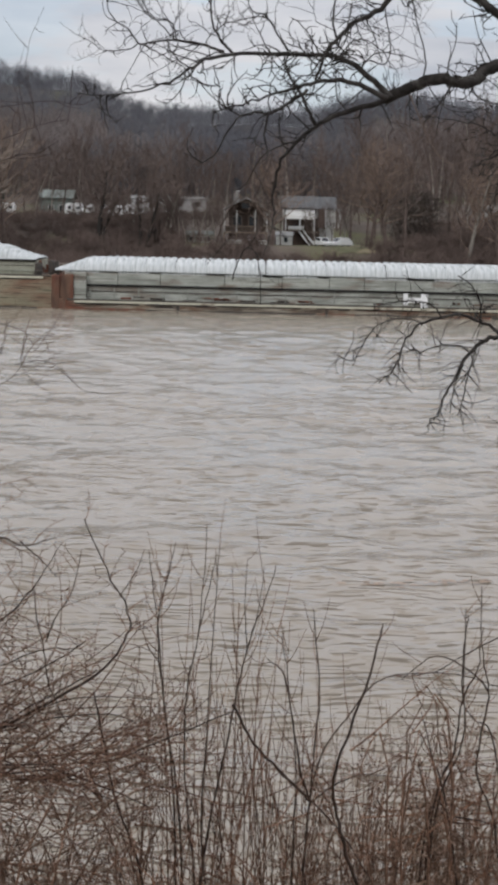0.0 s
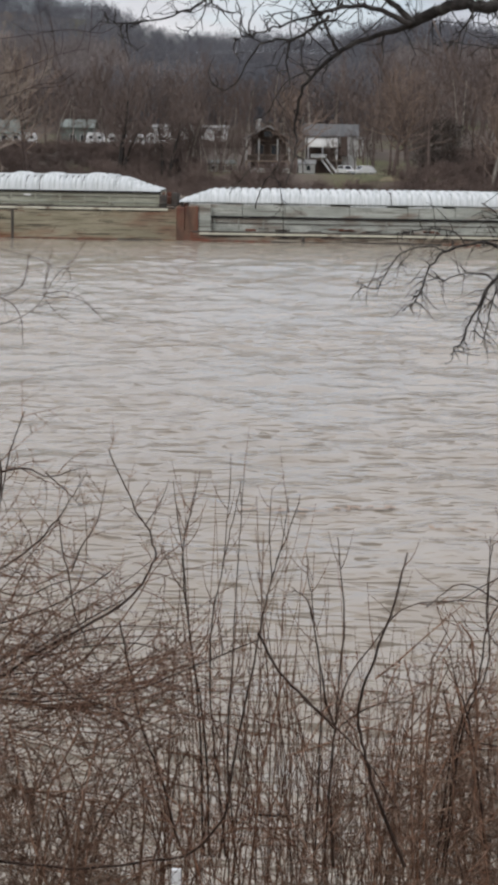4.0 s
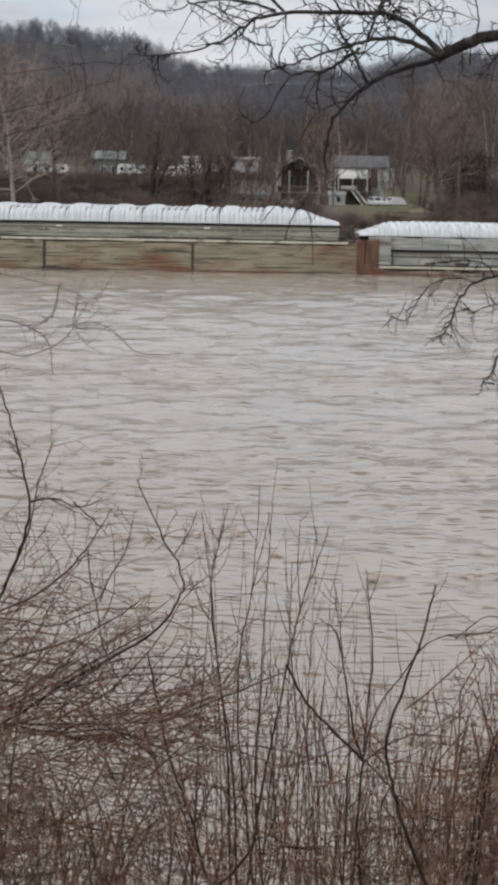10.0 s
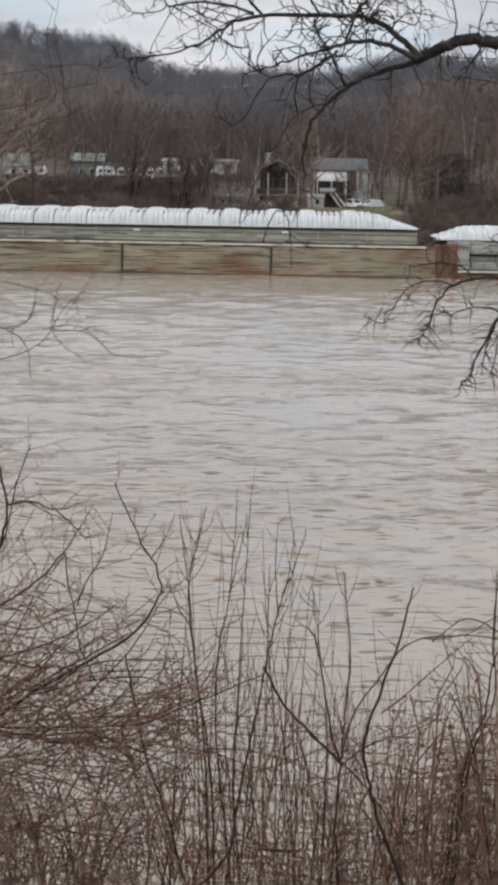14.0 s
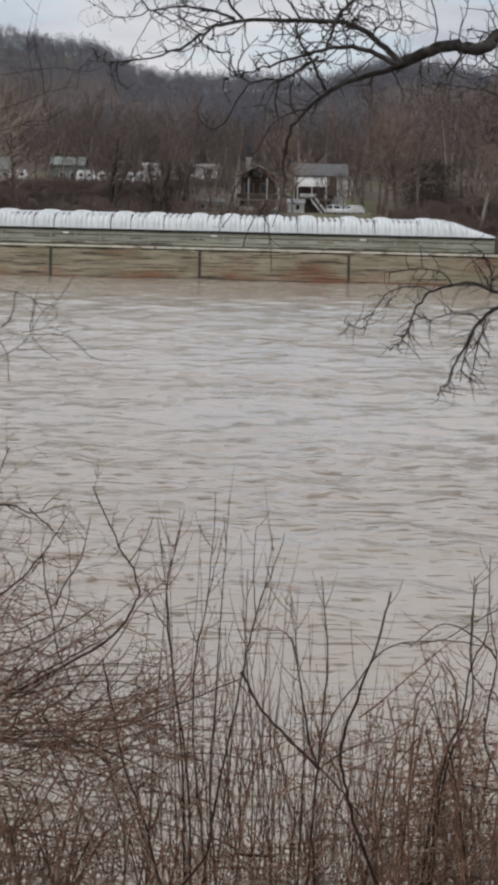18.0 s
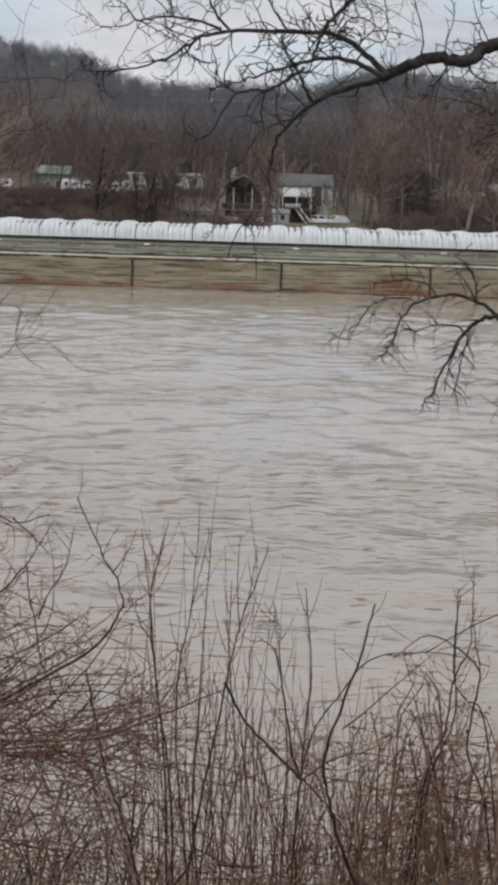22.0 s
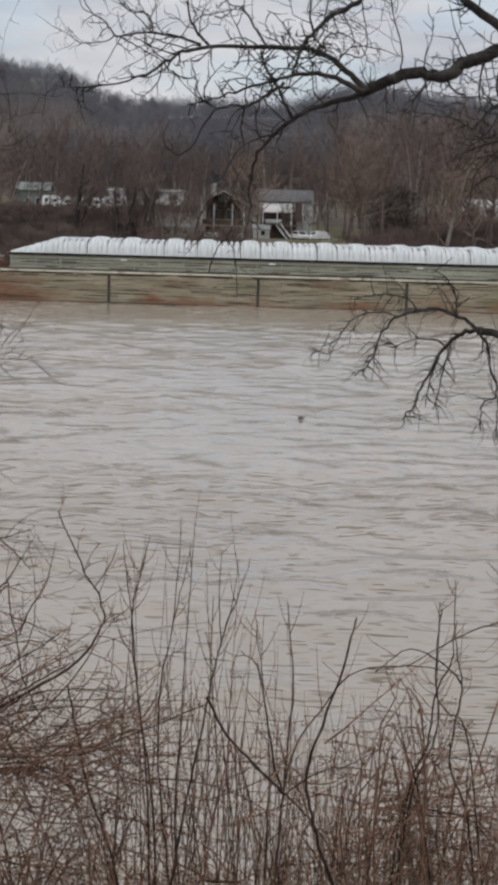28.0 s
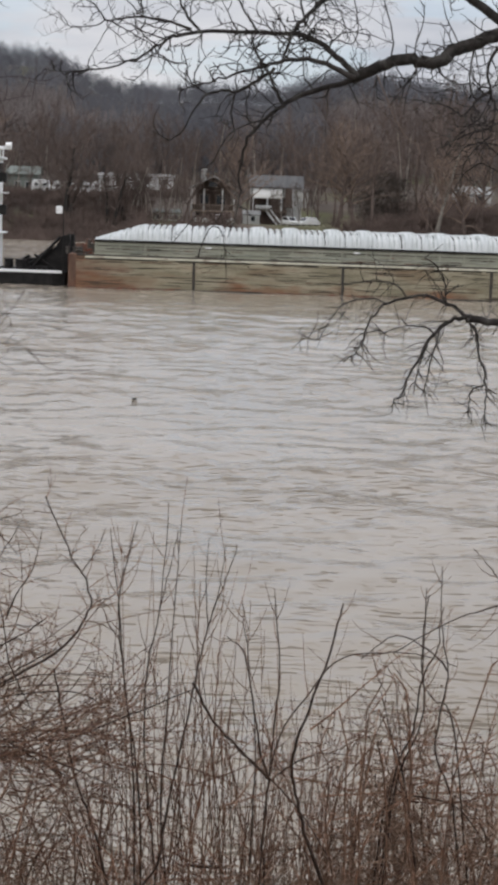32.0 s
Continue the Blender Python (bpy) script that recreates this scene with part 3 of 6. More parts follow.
def barge(label, length, deck, coaming, skirt, rise, coam_mat, post_at, seed, loaded, rear_gap=1.9):
    """A covered hopper barge; its front end is at x = 0, it reaches back to -length, its near side is at y = 0."""
    rng = np.random.default_rng(seed)
    b = thing("barge", (0, SIDE_Y, 0), label, "barge", "barges of the tow")
    draft = -1.1 if loaded else -0.5
    h = Shape()
    rings = []
    for x, in_, lift in ((-length, 0.30, 0.35), (-length + 0.5, 0.05, 0.05), (-length + 1.2, 0, 0), (-1.2, 0, 0), (-0.5, 0.05, 0.05), (-0.06, 0.30, 0.35)):
        rings.append([(x, in_, draft + lift), (x, WIDE - in_, draft + lift), (x, WIDE - in_, deck - 0.05), (x, WIDE - in_ - 0.06, deck), (x, in_ + 0.06, deck), (x, in_, deck - 0.05)])
    h.loft(rings)
    part("hull", h, "hull_brown" if loaded else "hull_green", b, "weathered steel hull with rust stains")
    for x in (-length, -0.4):
        part("end_plate", box(x - 0.12, x + 0.52, 0.02 if x < -9 else 0.0, WIDE, draft + 0.5, deck + 0.05, c=0.05), "hull_rust", b, "rust-red end plating")
        for y in (1.2, WIDE - 1.2):
            s = Shape()
            for dx in (-0.28, 0.28):
                s.tube([(x + dx, y, deck - 0.02), (x + dx, y, deck + 0.55)], 0.13, 0.13, 10)
                s.tube([(x + dx, y, deck + 0.5), (x + dx, y, deck + 0.56)], 0.18, 0.17, 10)
            part("mooring_bitt", s, "steel_dark", b)
    part("rub_rail", box(-length + 1.2, -1.2, -0.07, 0.0, deck - 0.26, deck - 0.08, c=0.02), "steel_line", b, "pale worn rubbing strip")
    # dark deck edge, made taller to stand for the shadow line above the rail
    part("deck_edge_shade", box(-length + 0.6, -0.6, -0.05, 0.06, deck - 0.08, deck + 0.05, c=0.01), "steel_dark", b)
    for x in post_at:
        part("side_fender", box(x - 0.11, x + 0.11, -0.09, 0.0, -0.3, deck - 0.27, c=0.02), "steel_dark", b)
    def plate_mat(x, w, r):
        if loaded:
            return "hull_brown"
        return "hull_green"

    # hull plates with raised weld seams, uneven lengths
    z_rows = [0.02, deck * 0.36, deck * 0.66, deck - 0.28]
    for r in range(3):
        x = -length + 1.4
        while x < -2.0:
            w = 2.6 + 2.4 * rng.random()
            w = min(w, -1.4 - x)
            part("hull_plate", box(x + 0.03, x + w - 0.03, -0.018 - 0.012 * rng.random(), 0.01, z_rows[r] + 0.02, z_rows[r + 1] - 0.02, c=0.006), plate_mat(x, w, r), b)
            x += w
    # dark strips standing for shade under the rubbing strip, and a fouled band at the waterline
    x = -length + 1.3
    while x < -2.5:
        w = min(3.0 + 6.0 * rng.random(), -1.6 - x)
        part("rail_shade_strip", box(x, x + w * (0.7 + 0.3 * rng.random()), -0.055, 0.0, deck - 0.36, deck - 0.262, c=0.01), "steel_black", b)
        part("waterline_band", box(x, x + w - 0.05, -0.05, 0.0, -0.3, 0.05 + 0.07 * rng.random(), c=0.01), "steel_dark" if rng.random() < 0.4 else "hull_rust", b)
        x += w
    # raised, rust-darkened weld beads and scrapes along the plating
    for k in range(60):
        x, ln = rng.uniform(-length + 1.5, -4.6), 0.5 + 2.6 * rng.random() ** 2
        z, hgt = 0.1 + (deck - 0.45) * rng.random() ** 0.5, 0.018 + 0.03 * rng.random()
        part("weld_bead", box(x, x + ln, -0.045, 0.0, z, z + hgt, c=0.01), "steel_black" if k % 3 else "hull_rust", b)
    # cargo coaming with stiffeners, set back from the side deck
    x0, x1, in_y = -length + rear_gap, -1.9, 0.85
    c = Shape()
    c.box(x0, x1, in_y, in_y + 0.12, deck, coaming)
    c.box(x0, x1, WIDE - in_y - 0.12, WIDE - in_y, deck, coaming)
    c.box(x0, x0 + 0.12, in_y + 0.12, WIDE - in_y - 0.12, deck, coaming)
    c.box(x1 - 0.12, x1, in_y + 0.12, WIDE - in_y - 0.12, deck, coaming)
    part("coaming", c, coam_mat, b, "faded green-grey cargo coaming")
    part("coaming_rail", box(x0 - 0.05, x1 + 0.05, in_y - 0.16, in_y + 0.16, coaming - 0.09, coaming + 0.08, c=0.015), "steel_black", b)
    if loaded:
        part("coaming_line", box(x0, x1, in_y - 0.06, in_y, deck + (coaming - deck) * 0.55, deck + (coaming - deck) * 0.55 + 0.07), "steel_dark", b)
    else:
        part("coaming_line", box(x0, x1, in_y - 0.05, in_y, deck + (coaming - deck) * 0.62, deck + (coaming - deck) * 0.62 + 0.05), "steel_dark", b)
    if not loaded:
        part("coaming_ledge", box(x0, x1, in_y - 0.07, in_y, deck + 0.30, deck + 0.34), "coaming_grey", b)
        for k in range(64):
            x, ln = rng.uniform(x0 + 0.3, x1 - 3.2), 0.25 + 2.4 * rng.random() ** 2
            z = deck + rng.choice((0.06, 0.10, 0.26, 0.47, 0.52))
            part("paint_scar", box(x, x + ln, in_y - 0.055, in_y, z, z + 0.025 + 0.04 * rng.random(), c=0.008), "steel_dark" if k % 3 else "hull_rust", b)
        for x in post_at:
            part("lid_stop", box(x + 0.85, x + 1.35, in_y - 0.13, in_y, coaming - 0.38, coaming - 0.26, c=0.01), "paint_white", b, "small white plate on the coaming")
    n = int((x1 - x0) / 1.92)
    rib = box(-0.045, 0.045, in_y - 0.09, in_y, deck, coaming - 0.06).mesh("stiffener", coam_mat)
    for i in range(n + 1):
        o = part("stiffener", rib, coam_mat, b)
        o.location.x = x0 + 0.1 + i * (x1 - x0 - 0.2) / n
    top = coaming + 0.04
    if skirt > 0:
        # lower row of side panels, with ragged pale upper edges
        x = x0
        while x < x1 - 0.6:
            w = min(2.2 + 3.4 * rng.random(), x1 - x)
            part("side_panel", box(x + 0.02, x + w - 0.02, in_y - 0.02 - 0.05 * rng.random(), in_y + 0.08, top, top + skirt - 0.05 - 0.16 * rng.random(), c=0.012), coam_mat, b)
            part("panel_edge", box(x + 0.05, x + w * (0.5 + 0.45 * rng.random()), in_y - 0.05, in_y + 0.14, top + skirt - 0.2, top + skirt - 0.06, c=0.02), "fibreglass", b)
            x += w
        part("far_side_panel", box(x0, x1, WIDE - in_y - 0.12, WIDE - in_y, top, top + skirt), coam_mat, b)
        part("cover_rail", box(x0, x1, in_y - 0.02, in_y + 0.2, top + skirt - 0.02, top + skirt + 0.05), "steel_dark", b)
        top += skirt + 0.03
    # hatch covers: smooth flat-topped lids between groups of ribbed ones
    wide = WIDE - 2 * in_y + 0.25
    if loaded:
        plan = [(2.35, 4)] * 24
    else:
        plan = [(1.55, 1), (1.08, 2), (1.55, 1), (1.95, 4)] * 9
    start = x0 - (0.75 if loaded else 0.0)     # the end lid of the loaded barge overhangs its stern
    scale = (x1 - start) / sum(w for w, _ in plan)
    made, x, run_in = {}, start, 2.6 if loaded else 3.9
    for i, (w, ribs) in enumerate(plan):
        w *= scale
        cx, n = x + w / 2, len(plan)
        x += w
        u0, u1 = (x - w - start) / run_in, (x - start) / run_in
        v0, v1 = (x1 - x + w) / 3.9, (x1 - x) / 3.9
        if u0 < 1 or v1 < 1:
            e0, e1 = (min(1, 0.12 + 0.88 * u0), min(1, 0.12 + 0.88 * u1)) if u0 < 1 else (min(1, 0.12 + 0.88 * v0), min(1, 0.12 + 0.88 * v1))
            me = cover_shape(w * 1.02, wide, rise, ribs, (e0, e1)).mesh("hatch_cover", "fibreglass", True)
        else:
            key = (ribs, round(w, 2), int(rng.random() * 2))
            if key not in made:
                low = 1.0 if ribs == 1 else 0.915 + 0.02 * key[2]
                made[key] = cover_shape(w * (1.0 if loaded else 0.985), wide, rise * (low if not loaded else 0.98 + 0.04 * rng.random()), ribs).mesh("hatch_cover", "fibreglass", True)
            me = made[key]
        o = part("hatch_cover", me, "fibreglass", b)
        o.location = (cx + 0.03 * rng.normal(), WIDE / 2, top + 0.025 * rng.random())
    # dark lining added beneath the covers so that the gaps between them read dark
    sh = Shape()
    ring = [[(xx, y * 0.96, z * 0.86) for y, z in arch(wide, rise)] for xx in (x0 + 3.6, x1 - 3.6)]
    sh.loft([[(p[0], p[1] + WIDE / 2, p[2] + top) for p in r] for r in ring], closed=False)
    part("gap_lining", sh, "steel_dark", b, "dark lining added under the covers to darken their gaps")
    return b


barge_rear = barge("empty covered hopper barge, green hull streaked with rust, white ribbed covers", 59.2, 2.62, 3.76, 0.0, 1.40, "coaming_green", (-13.6, -25.5, -37.4, -49.3), 3, False)
barge_front = barge("loaded covered hopper barge, low grey-green sides and white covers", 59.4, 0.78, 1.92, 1.08, 1.12, "coaming_grey", (-49.9, -38.0, -26.1, -14.2), 8, True, 0.3)


def deck_gear(b, x, deck, seed):
    """Rusty ratchets, fittings and a bulkhead on the end deck of a barge."""
    rng = np.random.default_rng(seed)
    for k in range(11):
        w, h, y = 0.12 + 0.22 * rng.random(), 0.3 + 0.85 * rng.random(), 0.3 + 0.9 * k + 0.3 * rng.random()
        xx = x + rng.uniform(-0.65, 0.65)
        part("ratchet", box(xx - w, xx + w, y, y + 0.4, deck - 0.02, deck + h, c=0.04), "hull_rust" if k % 3 else "steel_dark", b)
    part("chain", Shape().tube(spline([(x - 0.7, 0.3, deck + 0.1), (x - 0.2, 0.25, deck + 0.35), (x + 0.3, 0.35, deck + 0.12), (x + 0.8, 0.3, deck + 0.3)], 5), 0.06, 0.06, 5), "steel_dark", b)


deck_gear(barge_rear, -1.35, 2.62, 5)
deck_gear(barge_rear, -58.3, 2.62, 6)


def front_details(b):
    part("rear_bulkhead", box(-59.38, -58.3, 0.1, WIDE - 0.35, 0.7, 2.75, c=0.04), "hull_rust", b, "rust-brown rear bulkhead")
    rng = np.random.default_rng(19)
    for k in range(70):
        x, ln, z = rng.uniform(-57, -3), 0.3 + 1.5 * rng.random() ** 2, rng.choice((0.84, 0.9, 1.0, 0.5, 0.35))
        part("rust_scale", box(x, x + ln, -0.05 if z < 0.8 else 0.79, 0.0 if z < 0.8 else 0.84, z, z + 0.05 + 0.12 * rng.random(), c=0.012), "hull_rust" if k % 2 else "steel_dark", b)
    part("rear_panel", box(-58.3, -57.3, 0.3, 0.86, 0.8, 2.95, c=0.03), "coaming_grey", b, "bare grey end panel")
    s = Shape()
    s.box(-31.9, -31.55, -0.06, -0.02, 0.95, 1.85)
    s.box(-30.5, -29.95, -0.06, -0.02, 0.75, 1.85)
    s.box(-31.55, -30.5, -0.06, -0.02, 1.15, 1.55)
    part("marker_board", s, "paint_white", b, "white marker board on the side")


front_details(barge_front)


def towboat():
    """The push boat; its bow is at x = 0 and it lies astern of the barges."""
    b = thing("towboat", (0, SIDE_Y + 1.5, 0), "white towboat with dark hull and push knees, shoving the barges", "towboat")
    wide, length = 9.6, 36.0
    h = Shape()
    rings = []
    for x, in_ in ((-length, 0.5), (-length + 1.5, 0), (-1.0, 0), (0, 0.25)):
        rings.append([(x, in_, -1.0), (x, wide - in_, -1.0), (x, wide - in_, 1.02), (x, in_, 1.02)])
    h.loft(rings)
    part("hull", h, "steel_black", b, "black steel hull")
    part("deck", box(-length + 0.3, -0.3, 0.2, wide - 0.2, 1.02, 1.10), "steel_black", b)
    part("guard_rail", box(-length + 0.5, -0.2, -0.08, 0.06, 0.98, 1.20, c=0.03), "paint_white", b, "white deck edge")
    for y in (1.9, wide - 2.9):
        k = Shape()
        prof = [(-2.9, 1.1), (0.22, 1.1), (0.22, 4.0), (-0.35, 4.0), (-0.9, 3.1), (-1.9, 2.5), (-2.9, 1.7)]
        k.loft([[(x, y + d, z) for x, z in prof] for d in (0, 0.9)])
        part("push_knee", k, "steel_black", b, "black push knee with ladder rungs")
        for z in (1.5, 2.0, 2.5, 3.0, 3.5):
            part("rung", box(0.22, 0.30, y + 0.12, y + 0.78, z, z + 0.07), "steel_black", b)
    for x, y, s in ((-3.6, 0.9, 0.5), (-4.7, 2.0, 0.42), (-3.3, 4.8, 0.55)):
        w = Shape()
        w.tube([(x, y, 1.08), (x, y, 1.3), (x, y, 1.75), (x, y, 1.95)], s, s * 0.8, 12)
        w.tube([(x, y, 1.9), (x, y, 2.02)], s * 1.1, s, 12)
        part("deck_winch", w, "steel_black", b)
    for i in range(3):
        s = Shape()
        for k in range(5):
            a = rng_boat.random() * 6
            s.tube(spline([(-1.4 - i * 0.7 + 0.35 * math.cos(a + t), 0.7 + 0.35 * math.sin(a + t), 1.15 + 0.07 * k) for t in (0, 1.2, 2.5, 3.8, 5.2)]), 0.05, 0.05, 6)
        part("rope_coil", s, "steel_black", b)
    # deckhouse in three storeys and the wheelhouse
    part("main_deckhouse", box(-30, -6.0, 0.9, wide - 0.9, 1.1, 3.9, c=0.05), "paint_white", b)
    part("upper_deckhouse", box(-25, -6.0, 1.5, wide - 1.5, 4.02, 7.2, c=0.05), "paint_white", b)
    part("texas_deck", box(-28, -5.6, 0.9, wide - 0.9, 3.9, 4.02, c=0.02), "paint_white", b)
    part("bridge_deck", box(-15, -5.5, 1.1, wide - 1.1, 7.2, 7.32, c=0.02), "paint_white", b)
    wheel = part("wheelhouse", box(-11.3, -5.9, 2.2, wide - 2.2, 7.32, 10.0, c=0.06), "paint_white", b)
    part("wheelhouse_roof", box(-11.8, -5.6, 1.9, wide - 1.9, 10.0, 10.2, c=0.05), "paint_white", b)
    for k in range(4):
        part("side_window", box(-11.0 + k * 1.28, -9.9 + k * 1.28, 2.17, 2.3, 8.3, 9.7), "glass_dark", wheel)
        part("front_window", box(-6.0, -5.87, 2.5 + k * 1.2, 3.5 + k * 1.2, 8.3, 9.7), "glass_dark", wheel)
    for z, x_a in ((2.0, -29), (5.0, -24)):
        for k in range(9):
            yy = 0.87 if z < 3 else 1.47
            part("cabin_window", box(x_a + k * 2.1, x_a + 0.8 + k * 2.1, yy, yy + 0.1, z, z + 0.9), "glass_dark", b)
    for z in (5.5, 8.1):
        lamp = part("floodlight", box(-5.8, -4.95, 1.3, 1.9, z, z + 0.8, c=0.05), "steel_black", b, "black floodlight box")
        part("bracket", box(-6.1, -5.75, 1.5, 1.7, z + 0.1, z + 0.3), "steel_black", lamp)
    mast = Shape()
    mast.tube([(-6.6, wide / 2, 10.2), (-6.6, wide / 2, 13.2)], 0.12, 0.06, 8)
    mast.tube([(-6.6, wide / 2 - 1.2, 11.8), (-6.6, wide / 2 + 1.2, 11.8)], 0.05, 0.05, 6)
    part("mast", mast, "paint_white", b)
    part("radar_scanner", box(-6.3, -4.75, 2.5, 3.4, 10.75, 11.0, c=0.06), "paint_white", b, "pale radar scanner bar")
    part("radar_post", Shape().tube([(-5.75, 3.0, 10.2), (-5.75, 3.0, 10.75)], 0.12, 0.10, 8), "paint_white", b)
    part("whip_aerial", Shape().tube([(-5.8, 2.2, 10.2), (-5.75, 2.2, 12.4)], 0.035, 0.015, 5), "paint_white", b)
    sl = Shape()
    sl.tube([(-5.4, 2.6, 10.15), (-5.4, 2.6, 10.9)], 0.06, 0.06, 6)
    sl.tube([(-4.7, 2.6, 11.1), (-5.2, 2.6, 11.1)], 0.26, 0.22, 12)
    part("searchlight", sl, "paint_white", b)
    for y in (0.95,):
        for z in (4.02, 7.32):
            rail = Shape()
            for x in np.arange(-27, -5.6, 1.5):
                rail.tube([(x, y + 0.25, z), (x, y + 0.25, z + 1.0)], 0.025, 0.025, 5)
            rail.tube([(-27, y + 0.25, z + 1.0), (-5.6, y + 0.25, z + 1.0)], 0.025, 0.025, 5)
            part("deck_railing", rail, "paint_white", b)
    for k, (xa, za, xb, zb) in enumerate(((-2.8, 1.3, -0.5, 3.9), (-2.6, 2.4, -0.9, 1.2), (-3.6, 1.1, -1.4, 2.9), (-4.2, 1.6, -3.0, 2.3))):
        part("knee_brace", Shape().tube([(xa, 1.6 + 0.1 * k, za), (xb, 1.6 + 0.1 * k, zb)], 0.12, 0.12, 6), "steel_black", b)
    for y in (0.35,):
        rail = Shape()
        for x in np.arange(-27, -6.4, 2.0):
            rail.tube([(x, y, 1.1), (x, y, 2.1)], 0.03, 0.03, 5)
        rail.tube([(-27, y, 2.1), (-6.4, y, 2.1)], 0.03, 0.03, 5)
        rail.tube([(-27, y, 1.6), (-6.4, y, 1.6)], 0.025, 0.025, 5)
        part("handrail", rail, "paint_white", b)
    part("jackstaff", Shape().tube([(-0.25, 1.0, 1.1), (-0.25, 1.0, 5.9)], 0.05, 0.035, 6), "steel_black", b, "thin staff on the bow")
    part("staff_light", box(-0.85, -0.35, 0.75, 1.2, 5.75, 6.35, c=0.06), "paint_white", b, "white light box on the staff")
    return b


rng_boat = np.random.default_rng(4)
boat = towboat()

# ---- the far bank: houses, vehicles, trees and the wooded hills
def gz(x, y):
    if y < 150:
        return max(5.75 - 0.385 * min(max(y - 1.5, 0), 22), -2.4)
    return float(ground_height(np.array([x]), np.array([y]))[0])


def window(parent, x0, x1, y, z0, z1, name="window", frame_mat="siding_white"):
    """A framed window in a wall that faces the river (towards -y)."""
    s = Shape()
    for a in ((x0 - 0.09, x0, z0 - 0.09, z1 + 0.09), (x1, x1 + 0.09, z0 - 0.09, z1 + 0.09), (x0, x1, z0 - 0.09, z0), (x0, x1, z1, z1 + 0.09)):
        s.box(a[0], a[1], y - 0.07, y + 0.02, a[2], a[3])
    w = part(name, s, frame_mat, parent)
    part("pane", box(x0, x1, y - 0.03, y + 0.01, z0, z1), "glass_dark", w)
    return w


def gable_roof(x0, x1, y0, y1, eave, ridge, axis, over=0.4, thick=0.14):
    """Two roof slopes; axis: 'y' shows the gable to the river, 'x' shows a slope."""
    s = Shape()
    if axis == "y":
        m = (x0 + x1) / 2
        drop = (ridge - eave) / (m - x0) * over
        for a, b, za, zb in ((x0 - over, m, eave - drop, ridge), (m, x1 + over, ridge, eave - drop)):
            s.loft([[(a, y, za), (b, y, zb), (b, y, zb + thick), (a, y, za + thick)] for y in (y0 - over, y1 + over)])
    else:
        m = (y0 + y1) / 2
        drop = (ridge - eave) / (m - y0) * over
        for a, b, za, zb in ((y0 - over, m, eave - drop, ridge), (m, y1 + over, ridge, eave - drop)):
            s.loft([[(x, a, za), (x, b, zb), (x, b, zb + thick), (x, a, za + thick)] for x in (x0 - over, x1 + over)])
    return s


def cabin(label, x0, x1, y0, deep, base, eave, ridge, wall, roof, axis="x", windows=(), door=None, group="houses on the far bank", name="house", over=0.4):
    h = thing(name, ((x0 + x1) / 2, y0 + deep / 2, base), label, "house", group)
    ox, oy = -(x0 + x1) / 2, -(y0 + deep / 2)
    a, b, c, d = x0 + ox, x1 + ox, y0 + oy, y0 + deep + oy
    e, r = eave - base, ridge - base
    w = Shape()
    if axis == "y":
        w.loft([[(a, y, -0.6), (b, y, -0.6), (b, y, e), ((a + b) / 2, y, r), (a, y, e)] for y in (c, d)])
    else:
        w.loft([[(x, c, -0.6), (x, d, -0.6), (x, d, e), (x, (c + d) / 2, r), (x, c, e)] for x in (a, b)])
    part("wall", w, wall, h)
    part("roof", gable_roof(a, b, c, d, e + 0.02, r + 0.02, axis, over), roof, h)
    for q in windows:
        window(h, q[0] + ox, q[1] + ox, c, q[2] - base, q[3] - base, frame_mat="timber" if wall == "siding_brown" else "siding_white")
    if door:
        part("door", box(door[0] + ox, door[1] + ox, c - 0.06, c + 0.02, door[2] - base, door[3] - base, c=0.01), "siding_brown", h)
    return h


